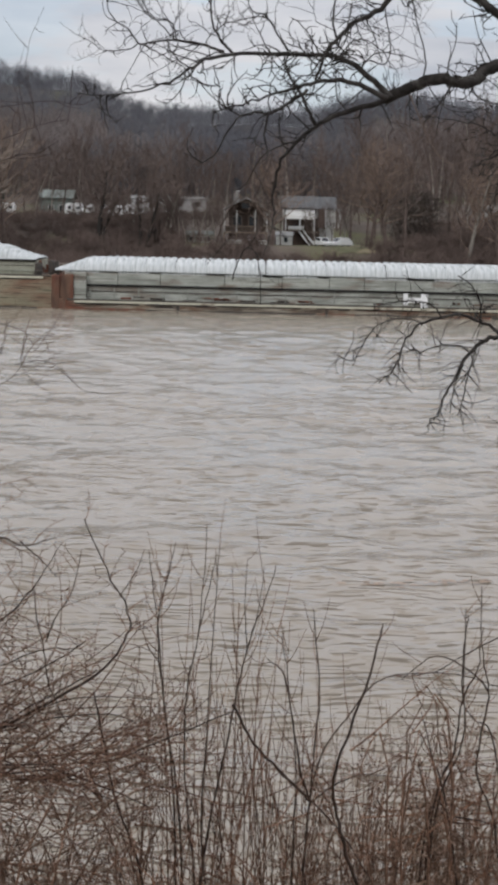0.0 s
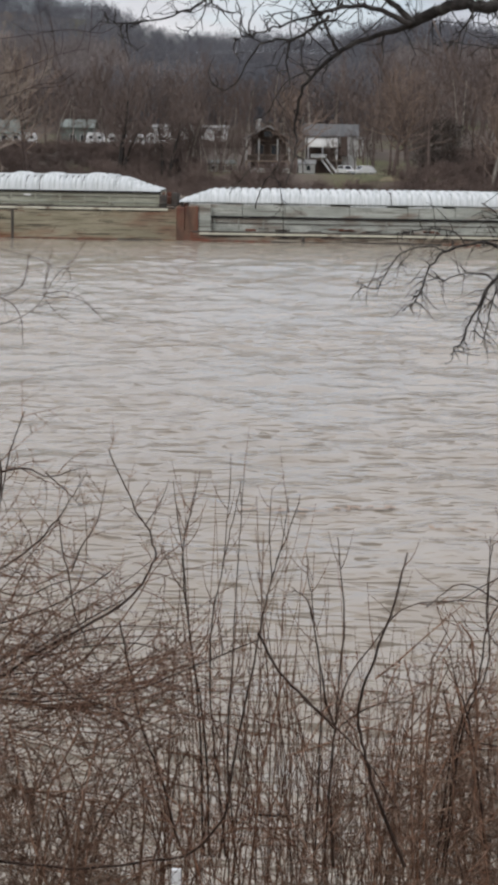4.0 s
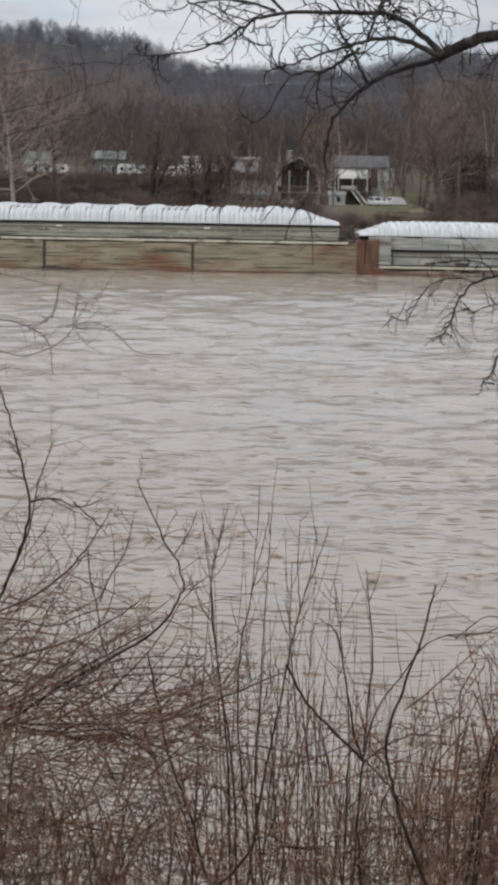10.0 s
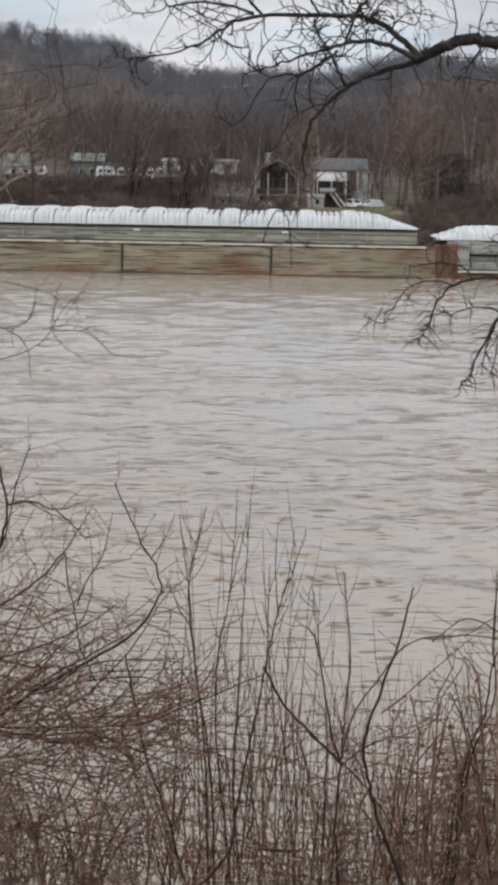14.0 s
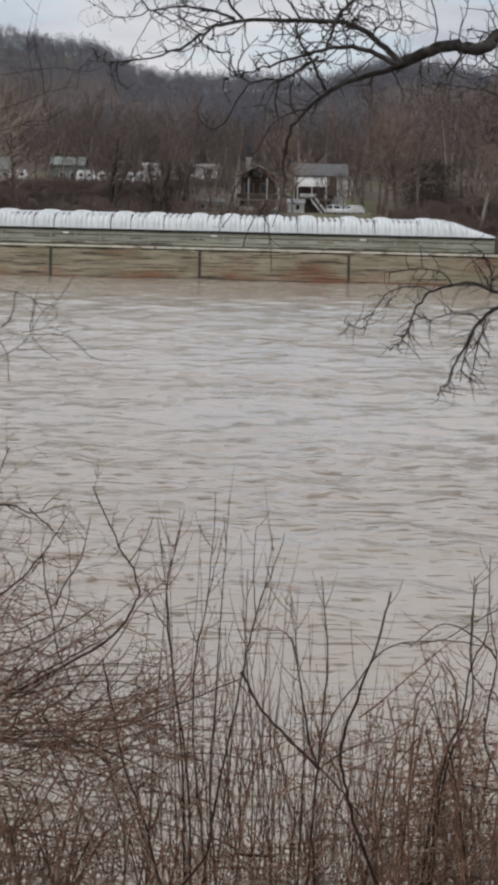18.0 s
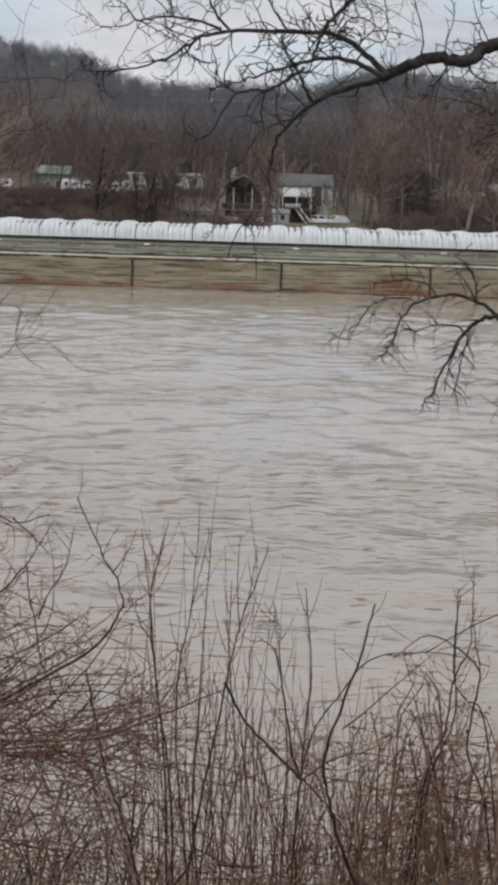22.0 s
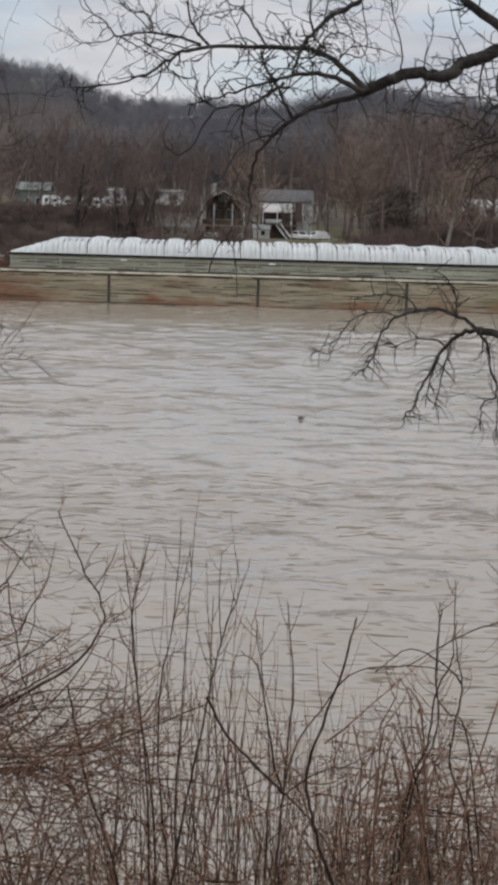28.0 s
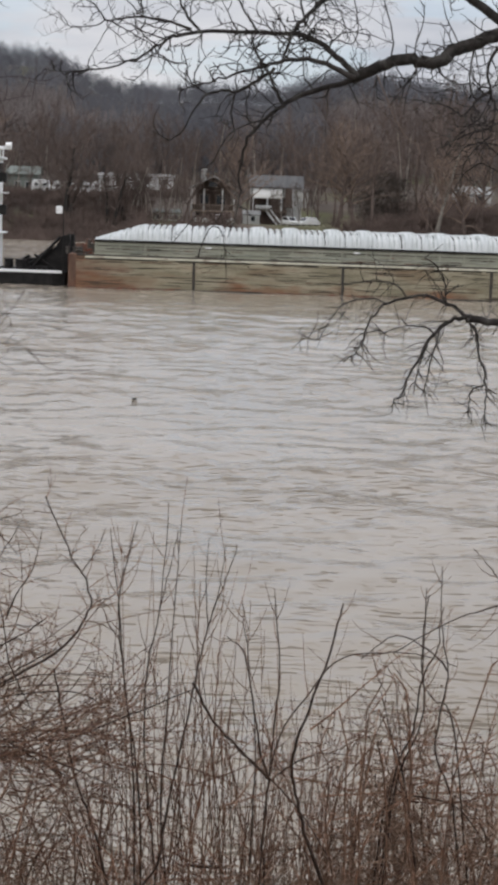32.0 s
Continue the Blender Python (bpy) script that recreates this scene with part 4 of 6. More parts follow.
def lodge():
    """The raised brown house with a wide low gable, a deck on posts and pale columns."""
    y = 319.0
    g = gz(-1.5, y)
    h = cabin("brown timber house raised on posts, wide low gable and river deck", -4.3, 1.5, y + 2.2, 8, g, 9.35, 11.1, "siding_brown", "roof_grey", "y",
              windows=((-3.6, -2.2, 6.4, 8.0), (-0.9, 0.6, 6.4, 8.0), (-2.2, -0.7, 9.3, 10.2)), over=0.9)
    ox, oy = 1.4, -(y + 6.2)
    part("porch_roof", gable_roof(-4.9 + ox, 2.0 + ox, y + oy, y + 2.3 + oy, 9.2 - g, 10.95 - g, "y", 0.85), "roof_grey", h)
    part("deck", box(-5.1 + ox, 2.3 + ox, y - 0.6 + oy, y + 2.2 + oy, 5.15 - g, 5.4 - g, c=0.02), "timber", h)
    for x in (-5.0, -2.95, 0.15, 2.1):
        part("column", box(x - 0.11 + ox, x + 0.11 + ox, y - 0.45 + oy, y - 0.23 + oy, 5.4 - g, 9.0 - g), "siding_white", h, "pale porch column")
        part("stilt", box(x - 0.14 + ox, x + 0.14 + ox, y - 0.5 + oy, y - 0.2 + oy, -0.5, 5.15 - g), "timber", h)
    for x0, x1 in ((-4.8, -3.0), (0.3, 2.1)):
        part("deck_skirt", box(x0 + ox, x1 + ox, y - 0.35 + oy, y - 0.25 + oy, 5.5 - g, 6.3 - g), "siding_brown", h)
    for k in range(17):
        x = -4.9 + k * 0.43
        part("baluster", box(x - 0.03 + ox, x + 0.03 + ox, y - 0.58 + oy, y - 0.52 + oy, 5.4 - g, 6.25 - g), "timber", h)
    part("handrail", box(-5.1 + ox, 2.3 + ox, y - 0.62 + oy, y - 0.5 + oy, 6.25 - g, 6.35 - g), "timber", h)
    part("low_wall", box(-4.6 + ox, 2.2 + ox, y - 1.6 + oy, y - 1.3 + oy, -0.3, 0.75, c=0.03), "siding_white", h, "pale low wall under the deck")
    ch = part("chimney", box(-3.6 + ox, -2.7 + ox, 1.5, 2.4, 10.2 - g, 12.2 - g, c=0.03), "roof_grey", h, "pale masonry chimney")
    part("cap", box(-3.7 + ox, -2.6 + ox, 1.4, 2.5, 12.2 - g, 12.35 - g), "siding_white", ch)
    return h


def boathouse():
    """The white house with a metal roof, a long awning, an outside stair and a shed below."""
    y = 321.5
    g = gz(7.5, y)
    h = cabin("white house with grey metal roof and a long white porch awning", 4.9, 13.5, y + 2, 6.5, g, 9.7, 11.5, "siding_white", "roof_dark", "x",
              windows=((5.2, 5.9, 9.0, 9.6), (10.0, 10.5, 8.2, 9.4)))
    ox, oy = -9.2, -(y + 5.25)
    s = Shape()
    s.loft([[(x, y - 0.4 + oy, 7.7 - g), (x, y + 2.0 + oy, 9.3 - g), (x, y + 2.0 + oy, 9.42 - g), (x, y - 0.4 + oy, 7.82 - g)] for x in (5.3 + ox, 10.25 + ox)])
    aw = part("awning", s, "siding_white", h, "long white porch awning")
    for k in range(7):
        x = 5.4 + ox + k * 0.78
        t = Shape()
        t.loft([[(xx, y - 0.42 + oy, 7.83 - g), (xx, y + 1.98 + oy, 9.43 - g), (xx, y + 1.98 + oy, 9.48 - g), (xx, y - 0.42 + oy, 7.88 - g)] for xx in (x, x + 0.06)])
        part("seam", t, "siding_white", aw)
    part("porch_floor", box(4.9 + ox, 11.2 + ox, y - 0.5 + oy, y + 2.0 + oy, 5.5 - g, 5.7 - g), "timber", h)
    # dark panel before the white wall: shade under the awning as colour
    part("porch_wall", box(4.9 + ox, 11.0 + ox, y + 1.85 + oy, y + 1.98 + oy, 5.7 - g, 7.9 - g), "siding_brown", h, "porch wall with the awning's shade put into its dark colour")
    for x in (5.3, 7.7, 10.1, 12.0):
        part("porch_post", box(x - 0.08 + ox, x + 0.08 + ox, y - 0.4 + oy, y - 0.24 + oy, (5.7 if x < 11 else 0) - g * (1 if x < 11 else 0), (7.8 if x < 11 else 9.5) - g), "paint_white", h)
    part("lower_wall", box(4.9 + ox, 11.0 + ox, y - 0.2 + oy, y + 1.9 + oy, -0.5, 5.5 - g), "siding_brown", h)
    part("side_doorway", box(10.75 + ox, 11.9 + ox, y - 0.1 + oy, y + 2.4 + oy, 6.3 - g, 9.5 - g, c=0.03), "siding_brown", h, "dark entrance bay")
    # outside stair with two white stringers
    for dx in (0.0, 0.9):
        t = Shape()
        t.loft([[(7.2 + dx + ox, yy, 5.9 - g), (7.55 + dx + ox, yy, 5.9 - g), (9.6 + dx + ox, yy, 3.3 - g), (9.25 + dx + ox, yy, 3.3 - g)] for yy in (y - 1.3 + oy, y - 1.1 + oy)])
        part("stair_stringer", t, "paint_white", h)
    for k in range(11):
        u = (k + 0.5) / 11
        part("tread", box(7.4 + 2.05 * u + ox, 8.3 + 2.05 * u + ox, y - 1.28 + oy, y - 0.6 + oy, 5.85 - 2.6 * u - g, 5.9 - 2.6 * u - g), "timber", h)
    return h


def car(label, x, y, facing=1, color="paint_white", long=4.4, tall=1.45):
    c = thing("car", (x, y, gz(x, y)), label, "car", "parked vehicles")
    body, hood = Shape(), 0.62
    prof = [(-0.5, 0.28), (0.5, 0.28), (0.5, 0.62), (0.44, 0.72), (0.25, 0.78), (0.10, tall - 0.02), (-0.30, tall), (-0.44, 0.95), (-0.5, 0.82)]
    body.loft([[(px * long * facing, yy, pz - (0.0 if abs(yy) < 0.8 else 0.03)) for px, pz in prof] for yy in (-0.70, 0.70)])
    body.loft([[(px * long * facing, yy, min(pz, 0.8) - (0.0 if abs(yy) < 0.8 else 0.03)) for px, pz in prof] for yy in (-0.86, -0.8, 0.8, 0.86)])
    part("body", body, color, c)
    glass = Shape()
    glass.loft([[(px * long * facing, yy, pz) for px, pz in ((0.22, 0.86), (0.095, tall - 0.12), (-0.28, tall - 0.10), (-0.38, 0.95))] for yy in (-0.72, -0.69)])
    part("side_glass", glass, "glass_dark", c)
    screen = Shape()
    screen.loft([[(px * long * facing + dx, yy, pz) for px, pz in ((0.245, 0.82), (0.115, tall - 0.08))] for yy, dx in ((-0.56, 0.03), (0.56, 0.03))], closed=False)
    part("windscreen", screen, "glass_dark", c)
    for yy in (-0.62, 0.62):
        part("headlight", box(*sorted((0.5 * long * facing, 0.506 * long * facing)), yy - 0.16, yy + 0.16, 0.5, 0.62), "steel_line", c)
    for wx in (-0.31, 0.31):
        for wy in (-0.80, 0.62):
            t = Shape().tube([(wx * long, wy, 0.32), (wx * long, wy + 0.2, 0.32)], 0.32, 0.32, 14)
            w = part("wheel", t, "rubber", c)
            part("rim", Shape().tube([(wx * long, wy - 0.015, 0.32), (wx * long, wy + 0.02, 0.32)], 0.19, 0.19, 10), "steel_line", w)
    return c


def camper(label, x, y, long, tall, base=None):
    """A white travel trailer with rounded ends."""
    g = gz(x, y) if base is None else base
    c = thing("camper_trailer", (x, y, g), label, "camper trailer", "campers on the far bank")
    s = Shape()
    out = [(-0.5, 0.55), (0.5, 0.55), (0.5, tall * 0.6), (0.46, tall * 0.84), (0.36, tall), (-0.36, tall), (-0.46, tall * 0.84), (-0.5, tall * 0.6)]
    s.loft([[(px * long * k, yy, pz) for px, pz in out] for yy, k in ((-1.15, 0.97), (-1.05, 1), (1.05, 1), (1.15, 0.97))])
    part("body", s, "paint_white", c)
    for k in (-0.32, 0.16):
        part("window", box(k * long, k * long + 0.62, -1.175, -1.14, tall * 0.56, tall * 0.76, c=0.01), "glass_dark", c)
    part("door", box(-0.06 * long, -0.06 * long + 0.6, -1.19, -1.13, 0.6, tall * 0.82), "siding_white", c)
    for wx in (-0.5, 0.3):
        part("wheel", Shape().tube([(wx, -1.1, 0.33), (wx, -0.88, 0.33)], 0.33, 0.33, 12), "rubber", c)
    part("hitch", box(0.5 * long - 0.05, 0.5 * long + 0.9, -0.1, 0.1, 0.45, 0.6), "steel_dark", c)
    for wx in (-0.42, 0.42):
        part("jack", box(wx * long - 0.06, wx * long + 0.06, -0.9, -0.78, -0.1, 0.56), "steel_dark", c)
    return c


def small_boat(x, y, z):
    b = thing("motor_boat", (x, y, z), "white motor boat laid up on the porch floor", "boat")
    rings = []
    for u, w, k in ((-1.3, 0.75, 0.12), (-0.4, 0.8, 0.05), (0.6, 0.62, 0.1), (1.15, 0.28, 0.25), (1.4, 0.04, 0.4)):
        rings.append([(u, -w, 0.85 + k * 0.2), (u, -w * 0.75, 0.25 + k), (u, 0, 0.05 + k), (u, w * 0.75, 0.25 + k), (u, w, 0.85 + k * 0.2)])
    part("hull", Shape().loft(rings), "paint_white", b)
    part("windscreen", box(-0.3, 0.15, -0.55, 0.55, 0.85, 1.15, c=0.03), "glass_dark", b)
    for u in (-0.8, 0.4):
        part("cradle", box(u - 0.08, u + 0.08, -0.6, 0.6, 0.0, 0.35), "timber", b)


def houses():
    lodge()
    boathouse()
    small_boat(7.0, 319.9, 5.7)
    cabin("small white shed with one dark window", 3.7, 6.4, 316.0, 2.2, gz(5, 316), 4.9, 5.5, "siding_white", "roof_grey", "x", windows=((5.0, 5.6, 3.9, 4.7),), group="sheds on the far bank", name="shed", over=0.15)
    cabin("white lean-to shed with pale roof", 14.3, 15.9, 346, 2.5, gz(15, 346), 9.2, 9.6, "siding_white", "roof_grey", "x", group="sheds on the far bank", name="shed", over=0.2)
    cabin("low weathered shelter with three dark openings", -11.2, -6.8, 315.5, 2.6, gz(-9, 315.5), 4.75, 5.25, "coaming_green", "roof_green", "x", group="sheds on the far bank", name="shed", over=0.2,
          windows=((-10.7, -9.9, 3.75, 4.45), (-9.4, -8.6, 3.75, 4.45), (-8.1, -7.3, 3.75, 4.45)))
    cabin("white shed with a wide green-grey roof", -51.2, -46.4, 346, 5, gz(-48, 346), 9.6, 11.6, "siding_white", "roof_green", "x", windows=((-49.8, -49.0, 7.9, 8.9), (-47.6, -46.8, 7.9, 8.9)), group="sheds on the far bank", name="shed")
    cabin("grey-green weathered house behind bare trees", -39.2, -33.4, 347, 7, gz(-36, 347), 10.6, 11.9, "roof_green", "roof_green", "x", windows=((-37.5, -36.6, 8.0, 9.2), (-35.6, -34.8, 8.0, 9.2)), group="houses on the far bank")
    camper("white rounded travel trailer parked before bare trees", -32.3, 341, 3.2, 2.6)
    camper("small white travel trailer half hidden by brush", -44.2, 340, 3.0, 2.4)
    camper("white boxy travel trailer with dark windows", -24.9, 342, 2.4, 2.4)
    camper("white travel trailer with a dark door", -28.3, 341.5, 3.8, 2.5)
    camper("long white travel trailer with dark windows", -21.2, 341, 4.2, 2.6)
    cabin("long white mobile home with a flat pale roof", -23.4, -9.4, 362, 3.6, gz(-12, 362), 11.0, 11.4, "paint_white", "roof_grey", "x", windows=((-22.4, -21.3, 9.6, 10.6), (-19.4, -18.3, 9.6, 10.6), (-14.9, -13.8, 9.6, 10.6), (-11.4, -10.3, 9.6, 10.6)), group="houses on the far bank")
    cabin("low white house with a dark porch gap", 42.0, 48.6, 343, 6, gz(45, 343), 9.8, 11.0, "siding_white", "roof_grey", "x", windows=((43.0, 44.2, 8.4, 9.4), (45.8, 47.2, 8.4, 9.4)), group="houses on the far bank")
    for label, x, y, turn in (("white car parked on the bank, nose to the river", 11.4, 313.5, -68), ("white car parked beside bare trees", 14.2, 313.8, -140), ("small white car below the timber house", -0.3, 314.6, -100)):
        car(label, x, y).rotation_euler.z = radians(turn)


houses()


def lawns():
    for name, x0, x1, y0, y1 in (("lawn", 12.5, 26, 303, 334),):
        xs, ys = np.linspace(x0, x1, 20), np.linspace(y0, y1, 20)
        me = sheet("lawn", "lawn", xs, ys, lambda X, Y: ground_height(X, Y) + 0.06 + 0.03 * np.sin(X * 2.1) * np.cos(Y * 1.7))
        tagged(new(name, me), "dull green winter grass on the far bank", "grass", kind="structure")


lawns()


def far_trees():
    rng = np.random.default_rng(21)
    kinds = []
    for k in range(7):
        hgt = (15, 17, 13, 16, 18, 12, 14)[k]
        trunk, crown = bare_tree(rng, hgt, 0.30 + 0.05 * rng.random(), 14, 5, 2, 0.015, 0.029)
        pale = k in (3, 5)
        t = thing("bare_tree", (0, 330, -60), "pale-barked leafless tree on the far bank" if pale else "grey-brown leafless tree on the far bank", "tree", "bare trees on the far bank")
        part("trunk", trunk, "bark_pale" if pale else "bark_far", t)
        part("crown", crown, "bark_far", t)
        kinds.append(t)
    spots = []
    # single trees that stand out between the houses and along the shore
    for x, y, k, s in ((-27.5, 332, 4, 0.85), (-14.5, 318, 0, 0.75), (-13.0, 322, 3, 0.8), (-7.0, 324, 3, 0.7), (-6.2, 318, 2, 0.75), (3.2, 312.5, 1, 0.95), (11.9, 313, 0, 0.55), (9.9, 312.5, 5, 0.6),
                       (19.0, 322, 1, 0.95), (22.0, 322, 1, 0.9), (24.5, 324, 0, 1.0), (17.0, 335, 4, 0.95), (29.0, 316, 6, 0.9), (33.0, 320, 0, 0.95), (36.5, 326, 3, 0.85), (-18.0, 330, 6, 0.8), (-38, 330, 5, 0.9), (-52, 330, 3, 0.9), (-20.5, 322, 5, 0.55), (1.2, 322, 5, 0.75)):
        spots.append((x, y, k, s))
    for x, y, k, s in ((-12.4, 313, 3, 0.6), (-11.2, 312, 5, 0.62), (-10.1, 314, 3, 0.55), (-8.9, 312, 5, 0.7), (-7.8, 315, 3, 0.5), (-6.4, 313, 5, 0.6), (-5.2, 314, 0, 0.55), (2.7, 314, 2, 0.6), (4.4, 313, 6, 0.55), (-3.2, 313, 6, 0.4), (0.6, 312.5, 2, 0.42), (8.9, 313.5, 2, 0.5), (12.9, 312.5, 2, 0.6), (-15.6, 314, 4, 0.7)):
        spots.append((x, y, k, s))
    for k in range(34):
        x = rng.uniform(-36, -5.5)
        spots.append((x, rng.uniform(314, 338), int(rng.random() * 7), rng.uniform(0.34, 0.62)))
    for k in range(12):
        spots.append((rng.uniform(12, 27), rng.uniform(325, 345), int(rng.random() * 7), rng.uniform(0.5, 0.85)))
    while len(spots) < 300:
        x, y = rng.uniform(-85, 85), rng.uniform(306, 425)
        if -54 < x < 27 and y < 352 and rng.random() < 0.93:
            continue
        if 38 < x < 52 and y < 352:
            continue
        grow = 1.0 + 0.35 * rng.random() if abs(x + 12) > 36 else 0.7 + 0.35 * rng.random()
        spots.append((x, y, int(rng.random() * 7), grow))
    for i, (x, y, k, s) in enumerate(spots):
        m = pose(x, y, gz(x, y), 0, 0, rng.uniform(0, 360))
        if i < 7:
            o = kinds[i]
            o.matrix_basis = m
        else:
            o = copy_thing(kinds[k], m)
        o.scale = (s, s, s * rng.uniform(0.9, 1.1))


far_trees()


def shore_giants():
    """Tall spreading trees close to the far shore."""
    rng = np.random.default_rng(52)
    for x, y, h, mat in ((-46.4, 302, 24, "bark_pale"), (-51.0, 306, 26, "bark_far"), (-40.5, 310, 21, "bark_far"), (-57, 301, 25, "bark_far"), (18.9, 309, 17, "bark_far"), (39, 303, 17, "bark_far"), (34.4, 304, 18, "bark_pale"), (42, 308, 20, "bark_far"), (50, 303, 21, "bark_far"), (21.3, 309, 17.5, "bark_far"), (-25.7, 316, 13, "bark_dark"), (3.0, 310.5, 15.5, "bark_far"), (-25.0, 315, 9, "bark_dark"), (-16.2, 313, 10.5, "bark_dark"), (-17.4, 312, 10.9, "bark_dark"), (-15.1, 313.5, 9.0, "bark_pale"), (-18.6, 312.5, 9.5, "bark_dark"), (-12.8, 314, 10, "bark_pale"), (-13.9, 313, 9.5, "bark_pale")):
        trunk, crown = bare_tree(rng, h, 0.46 if h == 24 else 0.36, 22, 7 if h > 11 else 4, 3 if h > 11 else 1, 0.045 if mat == "bark_dark" and x < 0 else 0.021 if h > 11 else 0.027, 0.07 if h == 24 else 0.034 if h > 11 else 0.036, 0.12 if h == 24 else 0.3 if h > 11 else 0.75)
        t = thing("shore_tree", (x, y, gz(x, y)), "tall pale-barked leafless tree near the far shore" if mat == "bark_pale" else "tall brown leafless tree near the far shore", "tree", "tall trees by the far shore")
        part("trunk", trunk, mat, t)
        part("crown", crown, "bark_tan" if h == 24 else "bark_russet" if mat != "bark_dark" and h > 11 else "bark_far", t)


shore_giants()


def evergreens():
    rng = np.random.default_rng(9)
    for x, y, h in ((27.0, 314, 9.0), (24.6, 316, 7.5), (29.4, 315, 8.0), (25.8, 318, 8.5), (28.3, 317, 9.0)):
        t = thing("evergreen_tree", (x, y, gz(x, y)), "dark green-brown evergreen on the far bank", "tree", "dark evergreens")
        part("trunk", Shape().tube([(0, 0, -0.3), (0.1, 0, h * 0.5), (0, 0, h * 0.95)], 0.16, 0.04, 7), "bark_far", t)
        c = Shape()
        for _ in range(700):
            u = rng.random() ** 0.8
            a, rr = rng.random() * 6.3, h * 0.42 * (1.05 - u) ** 0.6 * (0.1 + 1.1 * rng.random() ** 0.7)
            p = np.array((math.cos(a) * rr, math.sin(a) * rr, 0.4 + u * h * 0.95))
            d = unit(np.array((math.cos(a), math.sin(a), 0.9)) + rng.normal(0, 0.6, 3)) * 0.75
            n = unit(np.cross(d, rng.normal(0, 1, 3))) * 0.07
            c.quad(p, p + d * 0.5 + n, p + d, p + d * 0.5 - n)
        part("crown", c, "evergreen", t)


evergreens()


def hill_woods():
    rng = np.random.default_rng(33)
    small = []
    for k in range(6):
        trunk, crown = bare_tree(rng, 12.0, 0.36 + 0.08 * rng.random(), 9, 3, 1, 0.008, 0.052, 0.25, 3)
        small.append(triangles(trunk, crown))
    for name, mat, n, y0, y1, test, label in (
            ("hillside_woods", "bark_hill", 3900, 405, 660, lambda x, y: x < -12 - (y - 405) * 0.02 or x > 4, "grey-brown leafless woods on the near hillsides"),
            ("valley_woods", "bark_ridge_haze", 1500, 405, 700, lambda x, y: -35 < x < 25, "leafless woods in the valley, tinted blue-grey for distance haze"),
            ("ridge_woods", "bark_ridge_haze", 4700, 690, 1030, lambda x, y: True, "leafless woods on the far ridge, tinted blue-grey for distance haze")):
        places = []
        while len(places) < n:
            y = rng.uniform(y0, y1)
            x = rng.uniform(-0.20, 0.19) * y
            if test(x, y):
                places.append((x, y, 0.0, rng.uniform(0.75, 1.25) * (0.85 if y > 820 else 1.0), rng.uniform(0, 6.3)))
        # low growth under the skyline
        for _ in range(1500 if name == "ridge_woods" else 700 if name == "hillside_woods" else 0):
            y = rng.uniform(955, 1035) if name == "ridge_woods" else rng.uniform(500, 640)
            x = rng.uniform(-0.20, 0.19 if name == "ridge_woods" else -0.05) * y
            places.append((x, y, 0.0, rng.uniform(0.35, 0.7), rng.uniform(0, 6.3)))
        places = on_ground(places, -0.3)
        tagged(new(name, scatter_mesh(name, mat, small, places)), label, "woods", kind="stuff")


def on_ground(places, lift):
    p = np.array(places)
    p[:, 2] = ground_height(p[:, 0], p[:, 1]) + lift
    return p


hill_woods()


def thickets():
    """Leafless brush along the far shore and on the left bank."""
    rng = np.random.default_rng(14)
    kinds = []
    for k in range(5):
        s = Shape()
        for _ in range(26):
            a = rng.random() * 6.3
            q = stem_path(rng, (0.5 * rng.normal(), 0.5 * rng.normal(), -0.1), (0.7 * math.cos(a), 0.7 * math.sin(a), 1.0), 1.3 + 1.5 * rng.random(), 2, 0.25, 0.08)
            s.tube(q, 0.03, 0.018, 3)
            for _ in range(2):
                q2 = stem_path(rng, q[1], rng.normal(0, 0.7, 3) + np.array((0, 0, 0.8)), 0.9, 2, 0.25, 0.1)
                s.tube(q2, 0.022, 0.014, 3)
        kinds.append(triangles(s))
    places = []
    while len(places) < 2100:
        x, y = rng.uniform(-75, 75), 296 + 46 * rng.random() ** 1.6
        if -9 < x < 26 and (y > 307 or rng.random() < 0.45):
            continue
        if y > 338 and x < 20:
            continue
        if 3 < x < 18 and y > 300 and rng.random() < 0.9 or -12.5 < x < -5 and y > 303 and rng.random() < 0.85 or x < -12 and y > 333:
            continue
        low = 0.5 if (y > 315 and x < -6) else 1.0
        places.append((x, y, 0.0, rng.uniform(0.7, 1.5) * low, rng.uniform(0, 6.3)))
    for k in range(330):
        x, y = rng.uniform(-56, -12), rng.uniform(318, 333)
        places.append((x, y, 0.0, rng.uniform(0.5, 0.9), rng.uniform(0, 6.3)))
    for k in range(70):
        places.append((rng.uniform(-19, -7), rng.uniform(354, 360), 0.0, rng.uniform(0.6, 0.85), rng.uniform(0, 6.3)))
    places = on_ground(places, -0.05)
    tagged(new("shore_thicket", scatter_mesh("shore_thicket", "thicket", kinds, places)), "tangled brown leafless brush along the far shore", "brush", kind="stuff")


thickets()

